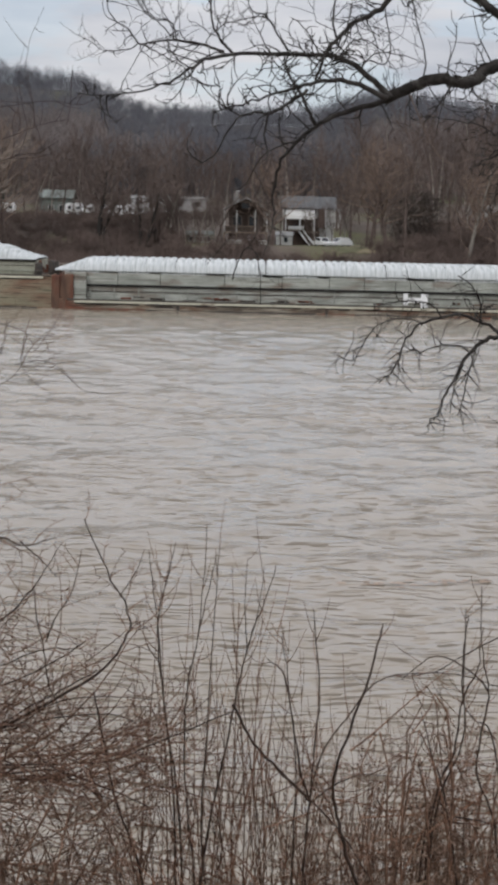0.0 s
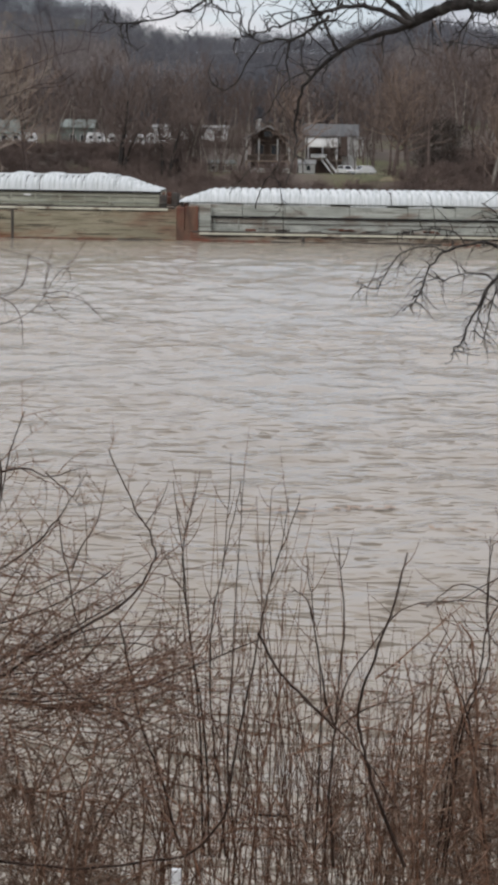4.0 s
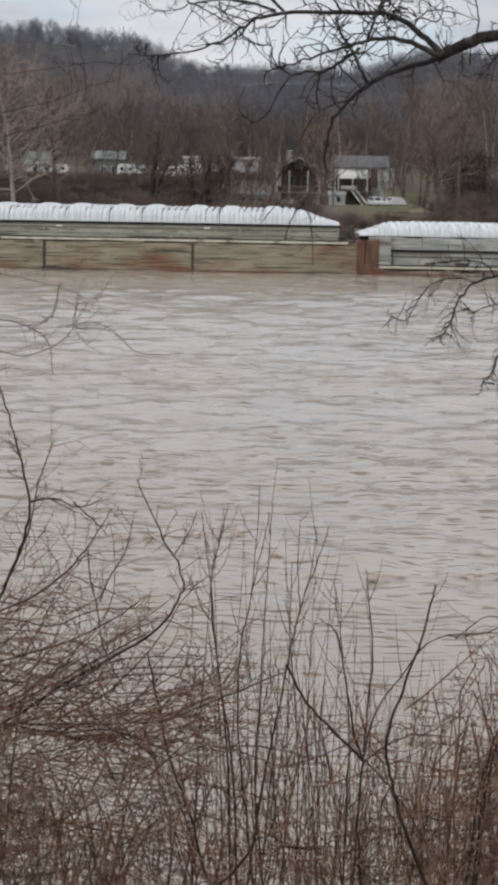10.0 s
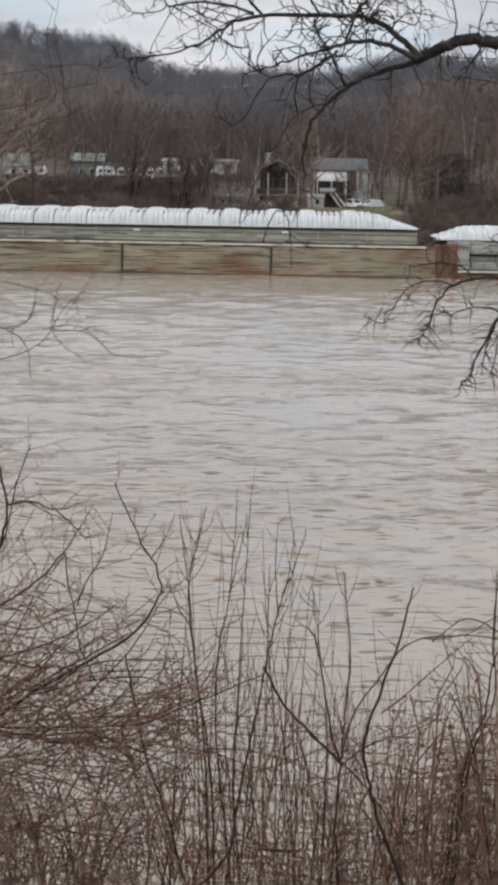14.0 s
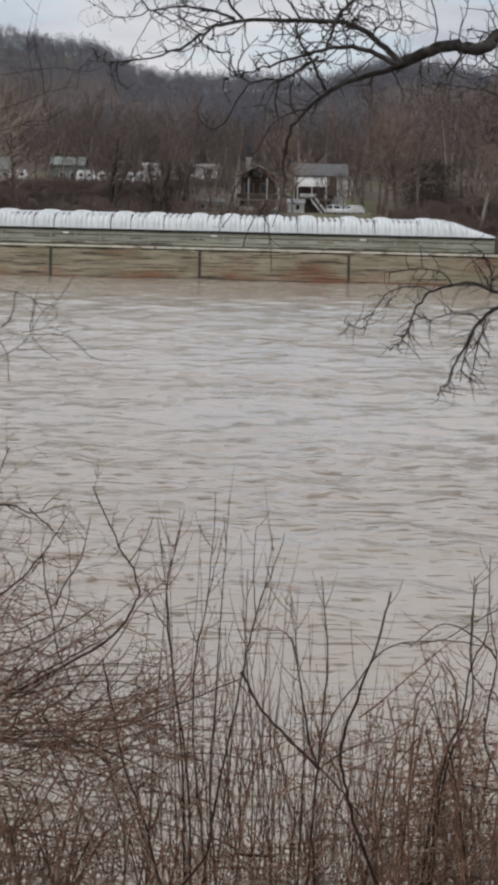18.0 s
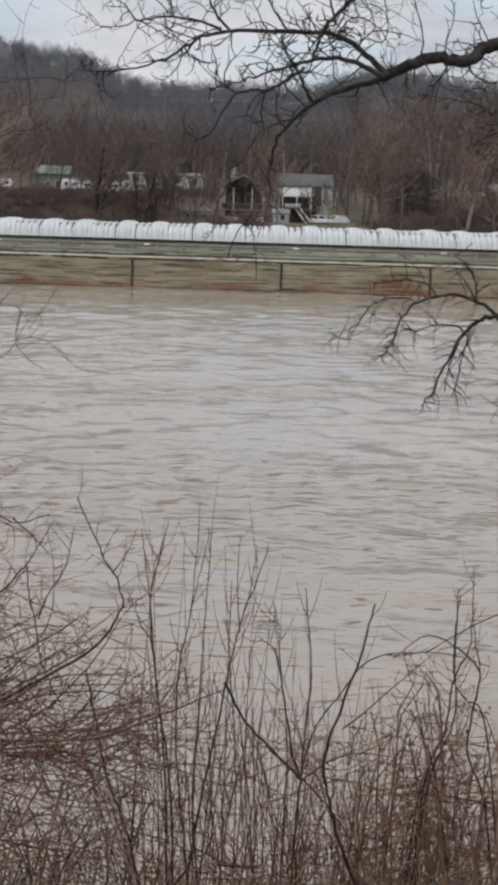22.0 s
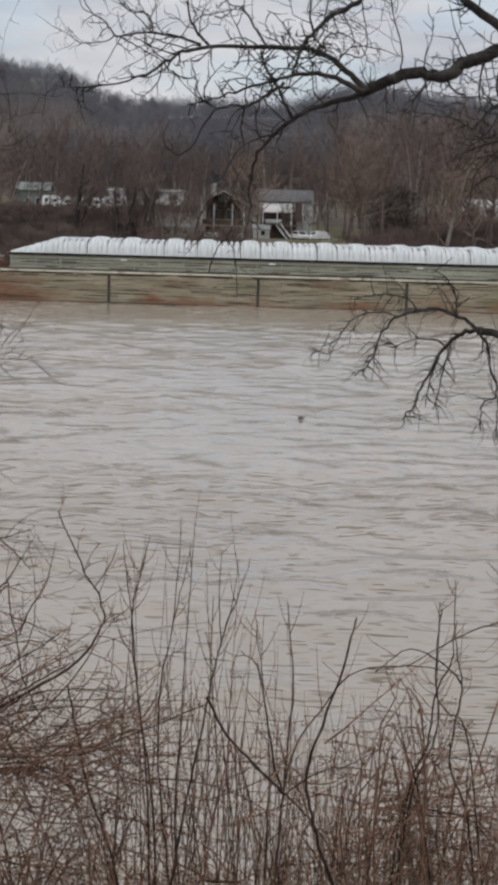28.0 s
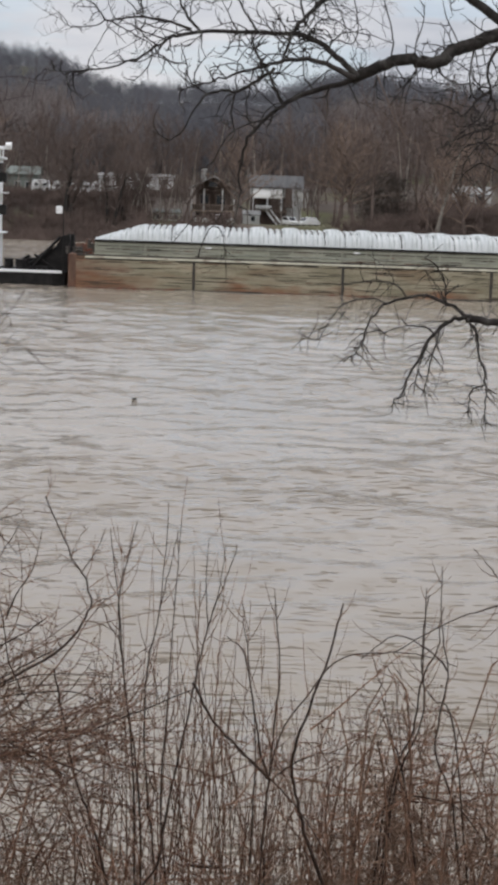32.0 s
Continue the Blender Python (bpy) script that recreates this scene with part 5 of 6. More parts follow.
def overhead_limbs(add):
    add(24, 0.0875, 0.0665, (4.45, 10.11), (3.62, 9.64), (3.07, 9.42), (2.86, 9.34), (2.62, 9.16), (2.23, 9.19), (1.95, 9.11), (1.61, 8.96))
    add(24, 0.0595, 0.0154, (3.92, 9.40), (3.05, 9.94), (2.76, 10.14), (2.26, 10.34), (1.77, 10.28), (1.43, 10.00), (1.08, 9.78), (0.84, 9.50), (0.71, 9.12))
    add(24, 0.0406, 0.0049, (1.64, 8.98), (1.38, 9.20), (1.09, 9.40), (0.60, 9.47), (-0.39, 9.45), (-0.81, 9.29), (-1.12, 9.07), (-1.72, 8.92), (-2.29, 8.92))
    add(23.6, 0.035, 0.007, (1.59, 8.93), (1.15, 9.11), (0.80, 9.12), (0.39, 9.00), (-0.09, 8.86), (-0.57, 8.70))
    add(24.3, 0.0364, 0.0049, (1.69, 8.96), (1.13, 8.79), (0.74, 8.60), (0.53, 8.41), (0.32, 8.15), (0.22, 7.78), (0.24, 7.42), (0.11, 6.91))
    add(24.3, 0.0255, 0.0119, (0.75, 8.62), (0.62, 8.85), (0.49, 9.10), (0.36, 9.27))
    add(24.2, 0.0136, 0.0043, (0.53, 8.41), (0.28, 8.33), (0.07, 8.20), (-0.14, 7.84), (-0.32, 7.76))
    add(24, 0.0272, 0.006, (0.61, 9.03), (0.33, 8.83), (0.14, 8.74), (-0.09, 8.73), (-0.30, 8.59), (-0.54, 8.18), (-0.75, 8.08))
    add(24, 0.0153, 0.006, (0.14, 8.73), (0.09, 8.47), (0.14, 8.23), (0.05, 8.09))
    add(24.2, 0.0221, 0.006, (-0.32, 9.47), (-0.50, 9.66), (-0.60, 9.87), (-0.61, 10.21), (-0.66, 10.49))
    add(23.8, 0.0204, 0.0051, (-0.42, 9.45), (-0.74, 9.55), (-1.16, 9.58), (-1.47, 9.53), (-1.61, 9.70), (-1.86, 9.90), (-1.92, 10.27))
    add(23.7, 0.0102, 0.0043, (-1.49, 9.53), (-1.57, 9.46), (-1.78, 9.43), (-1.99, 9.47), (-2.08, 9.64))
    add(24.1, 0.0119, 0.0043, (-1.03, 9.62), (-1.11, 9.83), (-1.35, 9.87), (-1.53, 10.08), (-1.59, 10.32))
    add(24, 0.0102, 0.0043, (-1.03, 9.59), (-1.24, 9.80), (-1.42, 10.00), (-1.57, 10.27))
    add(24, 0.0102, 0.0043, (-1.45, 9.54), (-1.24, 9.43), (-0.95, 9.28), (-0.89, 9.24))
    add(24.2, 0.017, 0.0051, (0.39, 9.49), (0.26, 9.68), (0.09, 9.94), (-0.12, 10.02), (-0.17, 10.36))
    add(24, 0.0187, 0.0068, (0.98, 9.57), (0.92, 9.88), (0.93, 10.16), (0.87, 10.43))
    add(24.1, 0.0127, 0.0051, (2.06, 9.13), (2.09, 9.47), (1.99, 9.82), (1.89, 10.20), (1.90, 10.47))
    add(24, 0.0102, 0.0043, (1.38, 9.41), (1.59, 9.38), (1.63, 9.69), (1.43, 9.84), (1.15, 9.81))
    add(24, 0.0119, 0.0043, (1.50, 8.93), (1.61, 8.75), (1.70, 8.55))
    add(24, 0.0153, 0.0076, (1.31, 8.85), (1.27, 8.72), (1.20, 8.70))
    add(24, 0.0119, 0.0043, (1.09, 9.47), (1.12, 9.61), (1.31, 9.67), (1.55, 9.52), (1.66, 9.31), (1.80, 9.34))
    add(24.3, 0.0093, 0.0051, (-0.27, 6.63), (-0.21, 6.85), (-0.10, 7.04), (0.03, 6.96), (0.08, 6.68), (0.10, 6.32))
    add(24.3, 0.0076, 0.0043, (0.05, 7.32), (-0.01, 7.16), (-0.09, 7.03))
    add(24.3, 0.0076, 0.0043, (-0.31, 7.17), (-0.41, 7.06), (-0.53, 6.91), (-0.60, 6.82))


def vine_strands(add):
    add(22.6, 0.011, 0.006, (1.79, 8.91), (1.99, 8.47), (2.16, 8.20), (2.31, 8.07), (2.29, 7.79), (2.33, 7.48), (2.46, 7.23), (2.57, 7.06))
    add(22.6, 0.008, 0.005, (2.31, 8.09), (2.61, 8.20), (2.74, 8.10), (2.72, 7.83), (2.63, 7.67), (2.61, 7.50))
    add(22.7, 0.007, 0.004, (3.10, 7.95), (3.16, 7.78), (3.19, 7.65))


def tangle_limbs(add):
    add(22.6, 0.0255, 0.0085, (3.35, 9.44), (3.11, 9.10), (3.13, 8.77), (3.18, 8.54), (3.14, 8.28))
    add(22.6, 0.0153, 0.0051, (3.16, 8.77), (2.99, 8.67), (2.83, 8.47), (2.66, 8.57), (2.32, 8.63), (1.98, 8.65))
    add(22.5, 0.0136, 0.0051, (2.90, 9.23), (2.87, 8.89), (2.96, 8.68), (3.12, 8.73))
    add(22.4, 0.0136, 0.0051, (3.12, 8.32), (2.91, 8.26), (2.68, 8.16), (2.51, 8.05))
    add(22.4, 0.0102, 0.0051, (3.13, 8.24), (2.98, 8.10), (2.83, 7.90), (2.79, 7.63))
    add(22.5, 0.0119, 0.0051, (3.28, 9.16), (3.17, 8.83), (3.05, 8.50), (2.89, 8.35), (2.65, 8.35))
    add(22.3, 0.0102, 0.0051, (3.35, 8.50), (3.13, 8.35), (2.93, 8.35), (2.73, 8.22), (2.61, 7.96))
    add(22.4, 0.0119, 0.0051, (3.35, 8.90), (3.02, 8.79), (2.85, 8.95), (2.68, 9.07), (2.57, 9.20))
    add(22.3, 0.0102, 0.0051, (3.30, 8.11), (3.04, 8.15), (2.84, 8.10), (2.71, 7.97), (2.58, 8.02))
    add(22.6, 0.0085, 0.0043, (1.97, 9.06), (2.18, 8.78), (2.45, 8.72), (2.71, 8.81))
    add(22.5, 0.0102, 0.0043, (3.09, 8.70), (2.90, 8.83), (2.70, 8.82), (2.47, 8.86), (2.43, 9.01))
    add(22.5, 0.0119, 0.0051, (3.41, 7.92), (3.15, 8.11), (3.06, 8.30), (3.13, 8.54))
    add(22.5, 0.0102, 0.0051, (3.28, 7.82), (3.04, 7.91), (2.88, 7.80), (2.75, 7.57))


def low_limbs(add):
    add(20, 0.055, 0.038, (4.04, 6.39), (3.44, 6.19), (2.98, 6.20), (2.66, 6.25))
    add(20, 0.036, 0.006, (2.69, 6.25), (2.48, 6.20), (2.31, 6.04), (2.14, 5.81), (2.01, 5.51), (1.87, 5.26))
    add(20, 0.028, 0.006, (2.65, 6.25), (2.45, 6.37), (2.14, 6.46), (1.76, 6.33), (1.59, 6.10), (1.51, 5.91), (1.37, 5.73))
    add(19.9, 0.012, 0.006, (1.81, 6.37), (1.60, 6.41), (1.33, 6.34), (1.17, 6.12), (1.05, 5.96), (0.89, 6.03))
    add(20, 0.012, 0.006, (2.01, 6.41), (1.87, 6.56), (1.60, 6.58), (1.33, 6.54))
    add(20, 0.015, 0.004, (2.32, 6.05), (2.22, 6.12), (1.98, 6.12), (1.77, 6.06), (1.66, 6.16))
    add(20, 0.024, 0.005, (2.62, 6.24), (2.74, 6.11), (2.79, 5.84), (2.86, 5.60), (2.88, 5.30), (2.92, 5.00))
    add(20, 0.012, 0.006, (2.86, 5.53), (2.73, 5.48), (2.71, 5.30), (2.75, 5.16))
    add(19.8, 0.013, 0.006, (2.39, 6.38), (2.36, 6.61), (2.25, 6.79), (2.13, 6.87))
    add(20, 0.012, 0.006, (2.37, 6.10), (2.29, 5.83), (2.25, 5.52), (2.22, 5.37))
    add(20, 0.01, 0.006, (2.25, 5.94), (2.15, 5.70), (2.13, 5.40))


def vine_limbs(add):
    add(10, 0.015, 0.004, (-2.30, 4.36), (-1.83, 4.77), (-1.65, 5.09), (-1.51, 5.40), (-1.45, 5.62), (-1.51, 5.93), (-1.60, 6.17), (-1.68, 6.41))
    add(10, 0.009, 0.003, (-1.46, 5.66), (-1.31, 5.68), (-1.19, 5.65), (-1.04, 5.68))
    add(10, 0.006, 0.0025, (-1.22, 5.66), (-1.11, 5.55), (-1.02, 5.48))
    add(10, 0.007, 0.003, (-1.55, 5.28), (-1.46, 5.53), (-1.42, 5.75), (-1.33, 5.99))
    add(10.2, 0.008, 0.003, (-2.01, 4.85), (-1.54, 5.06), (-1.32, 5.20), (-1.18, 5.35), (-1.15, 5.23), (-1.10, 5.04), (-1.08, 4.82), (-0.97, 4.53))
    add(10.2, 0.005, 0.002, (-1.18, 5.35), (-1.11, 5.47), (-1.01, 5.64))
    add(10.2, 0.006, 0.0025, (-1.10, 5.07), (-1.04, 5.23), (-0.96, 5.35), (-0.92, 5.57))
    add(10.5, 0.014, 0.004, (-2.26, 3.96), (-1.78, 4.21), (-1.29, 4.55), (-0.84, 4.83), (-0.69, 5.02), (-0.67, 5.16), (-0.77, 5.35), (-0.92, 5.73))
    add(10.5, 0.005, 0.002, (-0.72, 5.27), (-0.63, 5.41), (-0.58, 5.55))
    add(10.5, 0.009, 0.004, (-2.10, 4.21), (-1.61, 4.40), (-1.29, 4.57), (-1.04, 4.71), (-0.84, 4.85))
    add(10.5, 0.007, 0.003, (-1.39, 4.47), (-1.03, 4.56), (-0.71, 4.57), (-0.52, 4.49))
    add(10.3, 0.011, 0.004, (-2.12, 4.32), (-1.65, 4.34), (-1.17, 4.36), (-0.78, 4.36), (-0.51, 4.45), (-0.07, 4.66))
    add(10.4, 0.011, 0.005, (-0.50, 3.42), (-0.60, 3.79), (-0.72, 4.12), (-0.79, 4.51), (-0.84, 4.77))
    add(9.8, 0.014, 0.006, (-2.09, 3.58), (-1.63, 3.56), (-1.07, 3.50), (-0.64, 3.54), (-0.40, 3.63), (-0.22, 3.87), (-0.19, 4.10))
    add(10.1, 0.009, 0.004, (-2.08, 4.42), (-1.61, 4.38), (-1.30, 4.34), (-1.02, 4.38), (-0.71, 4.30), (-0.52, 4.19))
    add(10.2, 0.008, 0.003, (-2.10, 4.41), (-1.63, 4.45), (-1.25, 4.49), (-1.07, 4.40), (-0.81, 4.23), (-0.73, 4.15))
    add(10.2, 0.008, 0.003, (-2.04, 4.63), (-1.57, 4.74), (-1.26, 4.84), (-0.98, 5.01), (-0.87, 5.11))
    add(10.3, 0.007, 0.003, (-2.09, 4.61), (-1.62, 4.58), (-1.30, 4.55), (-1.05, 4.71), (-0.78, 4.77), (-0.51, 4.74))
    add(10.2, 0.006, 0.003, (-2.07, 4.99), (-1.60, 4.96), (-1.35, 4.94), (-1.13, 5.04), (-0.90, 5.03))


def sapling_limbs(add):
    add(13, 0.009, 0.004, (-2.90, 6.47), (-2.31, 6.43), (-1.96, 6.38), (-1.78, 6.25), (-1.73, 6.03))
    add(13, 0.008, 0.003, (-2.90, 6.31), (-2.31, 6.24), (-1.92, 6.17), (-1.65, 6.29), (-1.53, 6.49), (-1.41, 6.61))
    add(13, 0.007, 0.003, (-2.82, 6.35), (-2.23, 6.36), (-1.92, 6.37), (-1.76, 6.43), (-1.70, 6.57))
    add(13, 0.005, 0.0025, (-1.65, 6.37), (-1.45, 6.40), (-1.31, 6.34), (-1.20, 6.26))
    add(13, 0.008, 0.003, (-3.02, 7.52), (-2.43, 8.01), (-2.20, 8.47), (-2.17, 8.62), (-2.05, 8.81))
    add(13, 0.006, 0.003, (-2.09, 8.84), (-1.98, 8.76), (-1.86, 8.66), (-1.77, 8.59))
    add(13, 0.005, 0.003, (-3.01, 8.59), (-2.44, 8.37), (-2.20, 8.24), (-2.09, 8.05))
    add(13, 0.006, 0.003, (-1.69, 6.67), (-1.72, 6.51), (-1.76, 6.42), (-1.92, 6.33))
    add(13, 0.006, 0.003, (-1.55, 6.58), (-1.59, 6.39), (-1.51, 6.25), (-1.39, 6.17))
    add(13, 0.005, 0.003, (-1.30, 6.76), (-1.40, 6.60), (-1.49, 6.47))
    add(13, 0.005, 0.003, (-1.57, 6.36), (-1.34, 6.35), (-1.18, 6.22), (-1.06, 6.18), (-0.84, 6.19))
    add(13, 0.005, 0.003, (-2.35, 6.77), (-1.77, 6.66), (-1.61, 6.62), (-1.51, 6.57), (-1.44, 6.55), (-1.41, 6.46))
    add(13, 0.004, 0.003, (-1.57, 6.36), (-1.58, 6.50), (-1.55, 6.62), (-1.52, 6.70))
    add(13, 0.0045, 0.0025, (-1.48, 7.78), (-1.47, 7.89), (-1.52, 8.04), (-1.53, 8.14), (-1.57, 8.27), (-1.57, 8.40), (-1.55, 8.57), (-1.53, 8.67), (-1.47, 8.80))
    add(13, 0.0045, 0.0025, (-1.62, 7.81), (-1.57, 7.97), (-1.59, 8.10), (-1.61, 8.25), (-1.62, 8.38), (-1.60, 8.56))
    add(13, 0.005, 0.003, (-1.51, 7.97), (-1.53, 8.16), (-1.55, 8.27), (-1.56, 8.42))
    add(13, 0.005, 0.003, (-1.30, 8.01), (-1.28, 8.14), (-1.27, 8.30), (-1.25, 8.40))
    add(13, 0.006, 0.003, (-2.40, 8.03), (-1.82, 8.11), (-1.59, 8.15), (-1.40, 8.17), (-1.21, 8.14), (-1.10, 8.18))
    add(13, 0.006, 0.003, (-2.40, 7.75), (-1.82, 7.88), (-1.63, 7.95), (-1.48, 8.01), (-1.29, 8.04))
    add(13, 0.006, 0.003, (-2.40, 7.57), (-1.82, 7.73), (-1.63, 7.80), (-1.48, 7.82), (-1.34, 7.90))
    add(13, 0.004, 0.0025, (-1.70, 7.70), (-1.65, 7.85), (-1.66, 8.03), (-1.63, 8.13), (-1.68, 8.30))


def whip_limbs(add):
    add(11, 0.01, 0.0025, (-0.37, 3.13), (-0.42, 4.08), (-0.48, 4.53), (-0.53, 5.01), (-0.58, 5.46))
    add(11, 0.01, 0.0025, (-0.34, 3.13), (-0.38, 3.90), (-0.46, 4.42), (-0.52, 5.01), (-0.48, 5.25), (-0.43, 5.48))
    add(11, 0.01, 0.0025, (-0.24, 3.13), (-0.31, 3.73), (-0.35, 4.15), (-0.34, 4.60), (-0.28, 4.98), (-0.24, 5.61))
    add(11, 0.005, 0.002, (-0.28, 4.97), (-0.23, 5.20), (-0.18, 5.46))
    add(11, 0.009, 0.0025, (-0.18, 3.13), (-0.24, 3.84), (-0.22, 4.29), (-0.20, 4.84), (-0.17, 5.49))
    add(11, 0.01, 0.0025, (-0.28, 3.13), (-0.20, 3.77), (-0.10, 4.29), (-0.05, 4.57), (0.01, 4.86), (0.09, 5.12), (0.17, 5.40))
    add(11, 0.005, 0.002, (0.01, 4.86), (-0.01, 5.16), (-0.00, 5.43))
    add(11, 0.005, 0.002, (0.01, 4.87), (0.07, 5.12), (0.10, 5.37))
    add(10.6, 0.011, 0.008, (-0.06, 4.64), (0.05, 4.43), (0.20, 4.25), (0.39, 4.05))
    add(10.6, 0.012, 0.003, (0.40, 3.23), (0.37, 3.75), (0.39, 4.05), (0.33, 4.28), (0.27, 4.62), (0.21, 4.85), (0.12, 4.89))
    add(10.8, 0.008, 0.0025, (0.29, 3.15), (0.31, 3.81), (0.31, 4.22), (0.26, 4.67), (0.21, 5.00))
    add(10.6, 0.008, 0.0025, (0.39, 4.05), (0.41, 4.39), (0.43, 4.75), (0.40, 5.05), (0.38, 5.21))
    add(10.6, 0.008, 0.003, (0.40, 4.07), (0.50, 4.16), (0.67, 4.26), (0.91, 4.23))
    add(9.5, 0.014, 0.005, (0.73, 3.68), (0.57, 4.08), (0.49, 4.34), (0.47, 4.55), (0.54, 4.82), (0.65, 5.18), (0.70, 5.35))
    add(10, 0.008, 0.004, (0.19, 4.43), (0.37, 4.27), (0.56, 4.05), (0.73, 3.80))


def right_limbs(add):
    add(10.3, 0.007, 0.003, (0.34, 3.35), (0.37, 4.08), (0.44, 4.44), (0.58, 4.64), (0.74, 4.86), (0.99, 4.94), (1.21, 4.93), (1.41, 4.84))
    add(10.4, 0.009, 0.003, (1.28, 3.34), (1.16, 4.13), (1.06, 4.43), (1.00, 4.67))
    add(10.4, 0.01, 0.003, (1.02, 3.33), (1.09, 4.13), (1.19, 4.43), (1.23, 4.76), (1.29, 4.95), (1.32, 5.18))
    add(10.4, 0.007, 0.003, (1.57, 3.34), (1.42, 4.47), (1.30, 4.63), (1.24, 4.72), (1.22, 5.02), (1.23, 5.26))
    add(10.4, 0.009, 0.003, (1.53, 3.31), (1.43, 4.04), (1.33, 4.30), (1.34, 4.57), (1.36, 4.83), (1.32, 5.02), (1.32, 5.38))
    add(10.4, 0.008, 0.003, (1.37, 4.80), (1.29, 4.89), (1.08, 4.98), (0.88, 4.85))
    add(10.4, 0.008, 0.003, (1.04, 3.29), (1.10, 4.10), (1.23, 4.53), (1.23, 4.79), (1.24, 5.25))
    add(10.2, 0.008, 0.003, (1.78, 5.28), (1.56, 5.22), (1.35, 5.12), (1.05, 4.92))
    add(10.5, 0.006, 0.003, (1.71, 5.21), (1.63, 5.34), (1.51, 5.47))
    add(10.4, 0.008, 0.003, (0.98, 3.29), (1.07, 4.10), (1.20, 4.07), (1.45, 4.03), (1.60, 3.85), (1.74, 3.68))

# ---- the near bank: overhanging tree, brambles and brush before the camera
def limb_adder(main, fine, rng, twig_n, twig_len, twig_r, lift, depth_wander=0.25, again=2, wander=0.16, spread=1.0, sparse_below=None):
    def add(y, r0, r1, *pts):
        n = len(pts)
        ph = rng.random() * 6
        line = spline([(x, y + depth_wander * math.sin(ph + 1.3 * i) * (i / n), z) for i, (x, z) in enumerate(pts)], 5)
        line = line + rng.normal(0, min(r0 * 0.3, 0.011), line.shape)
        main.append((line, r0, r1))
        ln = np.linalg.norm(np.diff(line, axis=0), axis=1).sum()
        if twig_n:
            few = 0.3 if sparse_below and min(z for _, z in pts) < sparse_below else 1.0
            twigs(fine, rng, line, max(1, int(twig_n * few * ln)), twig_len * (0.6 + 0.4 * min(1, ln)), min(twig_r, max(r1, r0 * 0.4)), lift, wander, again, spread, 0.6, 0.12, 3, 7)
    return add


def shoreline_tree():
    """The tree whose crooked limbs hang over the river; its trunk stands in the flood."""
    rng = np.random.default_rng(17)
    t = thing("overhanging_tree", (5.9, 24.4, -2.3), "large leafless tree with crooked dark limbs over the river", "tree")
    base = np.array((5.9, 24.4, -2.3))

    def local(p):
        return np.asarray(p) - base
    trunk = Shape().tube(local(spline([(5.9, 24.4, -2.6), (6.05, 24.4, 2.0), (5.8, 24.3, 6.0), (5.5, 24.2, 9.0), (5.7, 24.3, 12.5), (5.9, 24.4, 15.0)], 4)), 0.42, 0.12, 12)
    part("trunk", trunk, "bark_dark", t, smooth=True)
    joins = Shape()
    for pts, r in ((((5.65, 24.3, 7.6), (5.1, 24.1, 9.3), (4.45, 24.0, 10.11)), 0.15), (((5.5, 24.2, 8.9), (4.8, 24.0, 9.0), (3.92, 24.0, 9.40)), 0.11), (((5.95, 24.4, 4.8), (5.0, 22.2, 5.9), (3.98, 20.0, 6.36)), 0.085), (((5.5, 24.2, 9.2), (4.6, 23.4, 9.6), (3.4, 22.6, 9.3)), 0.06)):
        joins.tube(local(spline(pts, 5)), r, r * 0.8, 8)
    part("limb", joins, "bark_dark", t, smooth=True)
    for group, lift, tn, tl, tr in ((overhead_limbs, 0.06, 9.5, 0.82, 0.0122), (tangle_limbs, 0.0, 11.0, 0.5, 0.009), (low_limbs, -0.06, 17, 0.46, 0.0068)):
        main, fine = [], Shape()
        group(limb_adder(main, fine, rng, tn, tl, tr, lift, 0.25, 0 if group is low_limbs else 1, 0.16 if group is low_limbs else 0.21, sparse_below=8.4 if group is overhead_limbs else None))
        for line, r0, r1 in main:
            part("limb", Shape().tube(local(line), r0 * (0.78 if group is low_limbs else 1.03 if r0 > 0.03 else 0.95), r1 * (1.03 if r0 > 0.05 else 0.9), 8 if r0 > 0.03 else 5), "bark_dark", t, smooth=True)
        fine.v = [tuple(np.array(p) - base) for p in fine.v]
        part("brushwood", fine, "bark_dark", t)["kind"] = "stuff"
    main = []
    vine_strands(limb_adder(main, Shape(), rng, 0, 0, 0, 0))
    for line, r0, r1 in main:
        part("dead_vine", Shape().tube(local(line), r0 * 0.6, r1 * 0.6, 6), "bark_russet", t, "thin dead vine hanging from a limb", smooth=True)
    return t


def rooted(name, label, x, y, limbs, mat, seed, tn, tl, tr, lift, group, again=1, wander=0.12, extra=None):
    rng = np.random.default_rng(seed)
    base = np.array((x, y, gz(x, y)))
    t = thing(name, tuple(base), label, "shrub", group)
    main, fine = [], Shape()
    if limbs:
        limbs(limb_adder(main, fine, rng, tn, tl, tr, lift, 0.15, again, wander))
    for line, r0, r1 in main:
        thin = 1.0 if name != "sapling" else 0.5 if line[:, 2].min() > 7.3 else 0.72
        part("stem", Shape().tube(line - base, r0 * 0.74 * thin, r1 * 0.9 * thin, 6), "bark_stem", t, smooth=True)
    if extra:
        extra(fine, rng, t, base)
    if fine.v:
        fine.v = [tuple(np.array(p) - base) for p in fine.v]
        part("brushwood", fine, mat, t)["kind"] = "stuff"
    return t


